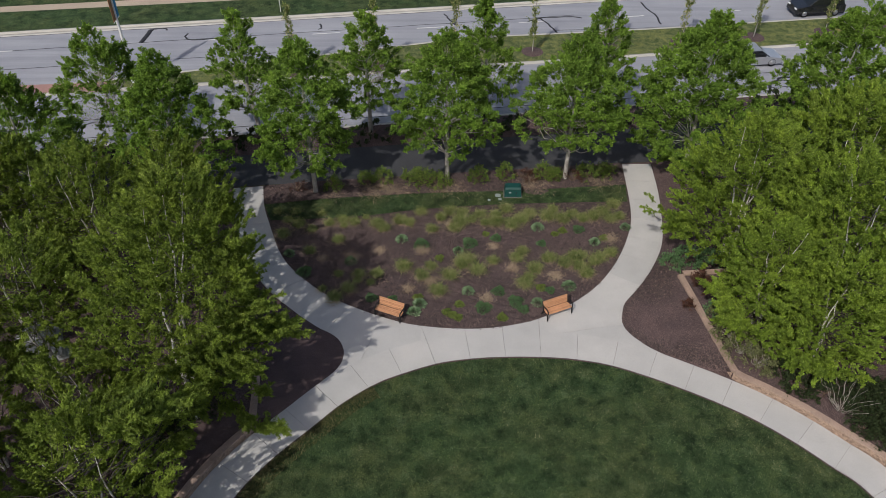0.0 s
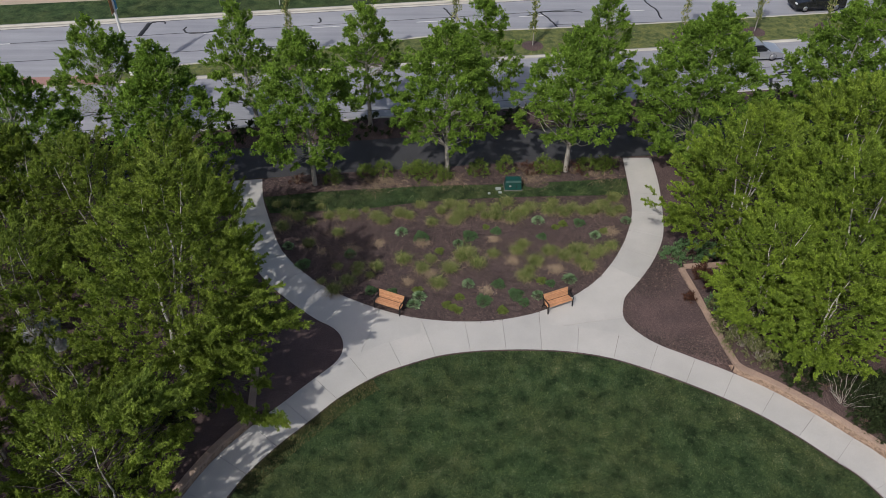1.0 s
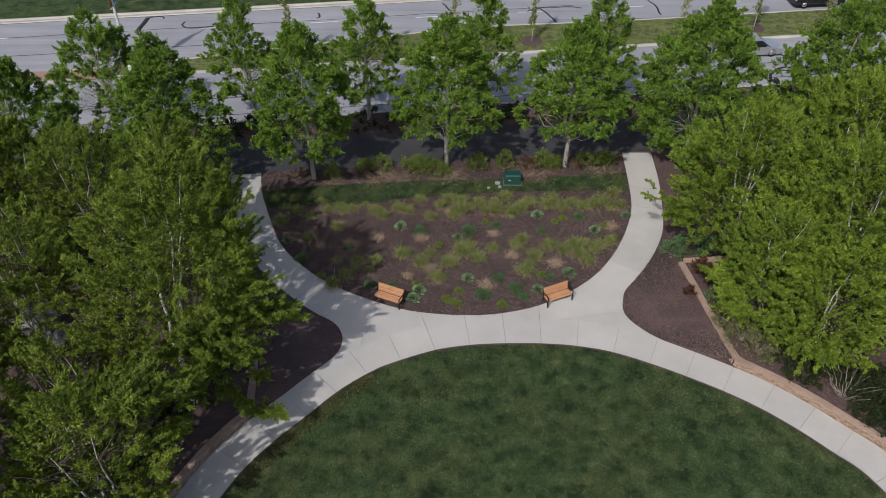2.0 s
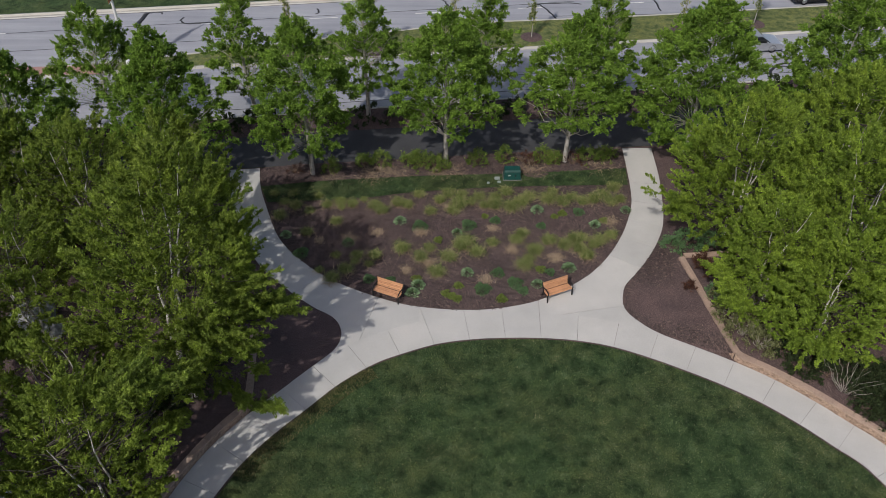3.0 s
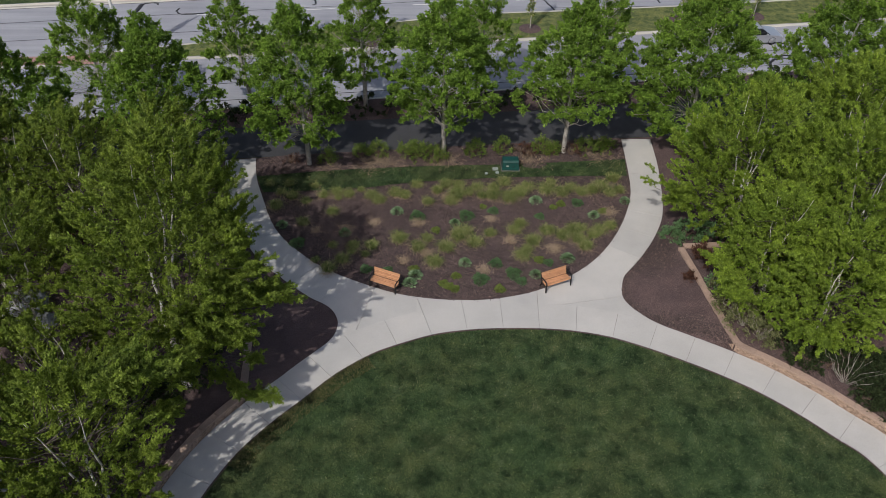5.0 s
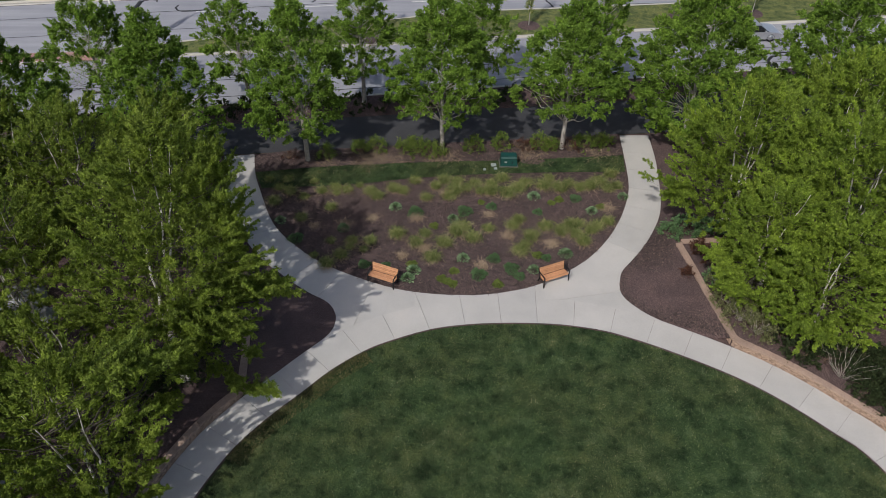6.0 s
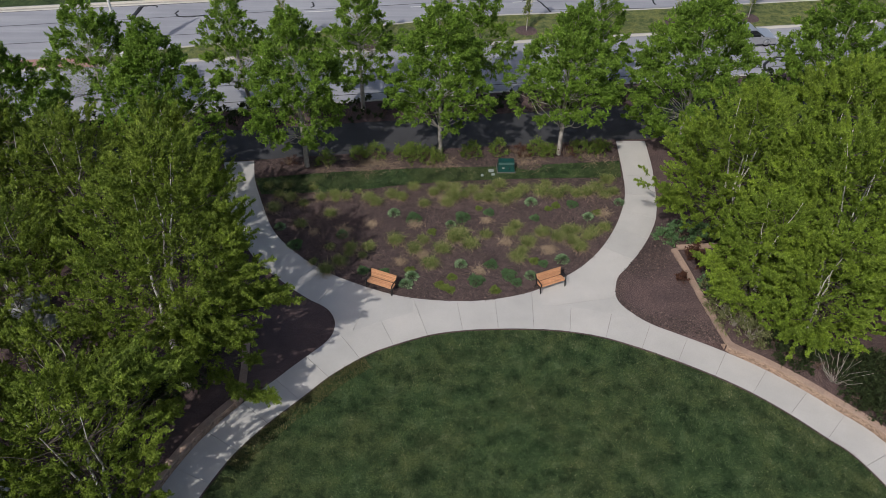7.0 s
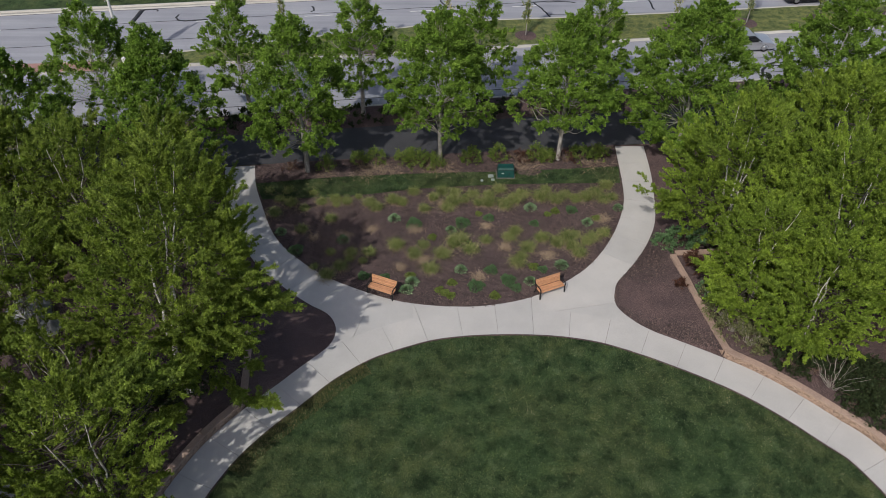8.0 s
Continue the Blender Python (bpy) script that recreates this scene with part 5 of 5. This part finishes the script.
def car(place, turn, paint, label, length, height, suv):
    """A car that looks towards +x."""
    ob = thing("car", place, label, "car", "cars on the road", turn)
    L, belt, w = length / 2, height * 0.62, 0.9
    low = 0.22
    body = [(-L, low + 0.1), (-L + 0.08, low), (L - 0.12, low), (L, low + 0.12), (L - 0.02, 0.52), (L - 0.12, belt - 0.2), (L - 1.1, belt - 0.04), (-L + (0.15 if suv else 0.75), belt), (-L + 0.05, belt - 0.08), (-L - 0.01, 0.55)]
    part("body", loft(body, [(-w, 0.965), (-w + 0.05, 0.995), (-w + 0.16, 1.0), (w - 0.16, 1.0), (w - 0.05, 0.995), (w, 0.965)]), paint, ob)
    rear, top = (-L + 0.18, -L + 0.45) if suv else (-L + 0.55, -L + 1.35)
    glass = [(rear, belt - 0.03), (L - 1.15, belt - 0.06), (L - 1.95, height - 0.05), (top, height - 0.05)]
    part("window_band", loft(glass, [(-w + 0.06, 0.97), (-w + 0.1, 1.0), (w - 0.1, 1.0), (w - 0.06, 0.97)]), CARGLASS, ob, "dark tinted windows")
    roof = [(top - 0.06, height - 0.07), (L - 1.88, height - 0.07), (L - 1.98, height - 0.01), (top + 0.02, height)]
    part("roof", loft(roof, [(-w + 0.17, 0.97), (-w + 0.24, 1.0), (w - 0.24, 1.0), (w - 0.17, 0.97)]), paint, ob)
    for sx in (-1, 1):
        for sy in (-1, 1):
            c = (sx * (L - 0.92), sy * (w - 0.1), 0.34)
            wheel = part("wheel", tube([(c[0], c[1] - 0.11, c[2]), (c[0], c[1] - 0.09, c[2]), (c[0], c[1] + 0.09, c[2]), (c[0], c[1] + 0.11, c[2])], [0.29, 0.34, 0.34, 0.29], 20), TYRE, ob, "black tyre")
            y = c[1] + sy * 0.1
            part("rim", tube([(c[0], y - sy * 0.05, c[2]), (c[0], y + sy * 0.012, c[2]), (c[0], y + sy * 0.02, c[2])], [0.22, 0.22, 0.02], 14), RIM, wheel, "silver alloy rim")
    for sy in (-1, 1):
        part("headlight", box_mesh(0.16, 0.38, 0.14, 0.03), LENS, ob).matrix_basis = pose(L - 0.1, sy * 0.62, belt - 0.3)
        part("tail_light", box_mesh(0.1, 0.26, 0.2, 0.03), REDLENS, ob).matrix_basis = pose(-L + 0.05, sy * 0.7, belt - 0.2)
        part("mirror", box_mesh(0.12, 0.2, 0.13, 0.03), paint, ob).matrix_basis = pose(L - 1.5, sy * (w + 0.06), belt + 0.05)
    return ob


SILVER = material("silver_paint", [(0.3, (0.42, 0.43, 0.46)), (0.7, (0.48, 0.49, 0.52))], None, 6, 1, 0.3, 0, metal=0.6)
BLACKPAINT = material("black_paint", [(0.3, (0.012, 0.013, 0.016)), (0.7, (0.02, 0.021, 0.025))], None, 6, 1, 0.15, 0, spec=0.6)
car((25.3, 58.0, 0.01), 7.0, SILVER, "silver saloon car on the near carriageway", 4.6, 1.42, False)
car((34.0, 67.5, 0.01), 186.5, BLACKPAINT, "black sport utility car on the far carriageway", 4.75, 1.72, True)

wl0, wl1 = near_index(LAWNLOOP, (-3.5, 24.35)), near_index(LAWNLOOP, (-9.1, 18.2))
rim = LAWNLOOP[wl0:wl1]
LEAF_THIN = leaf_material("thin_dry_lawn", [(0.0, (0.05, 0.075, 0.026)), (0.5, (0.14, 0.14, 0.06)), (1.0, (0.26, 0.21, 0.13))], [(0.3, (0.8, 0.85, 0.8)), (0.7, (1.1, 1.1, 1.0))], 0.2, 0.7)
for k, (deep, many) in enumerate([(0.35, 60000), (0.8, 50000)]):
    lawn_blades("dry_lawn_edge", np.r_[rim, offset(rim, deep)[::-1]], many, (-11, -3, 16, 25), 0.05, 0.08, "thin dry grass along the lawn's edge", 903 + 10 * k, LEAF_THIN)
spill = np.r_[BEDEDGE[8:-8], offset(BEDEDGE[8:-8], -0.1)[::-1]]
chips("spilled_chips", spill, 6000, (-12, 12.5, 27.5, 43), lambda p: np.full(len(p), 0.075), "bark chips spilled on the path's edge", 912)
chips("bank_chips_east", np.r_[RIGHTOUT[er2:], edge[er:er + 5], np.array(WR[::-1])], 14000, (9.5, 15, 24, 35), lambda p: 0.07 + 0.33 * np.clip((p[:, 0] - 10.4 - 0.02 * (33 - p[:, 1]) ** 1.2) / 4.2, 0, 1), "loose bark chips on the bank", 913)
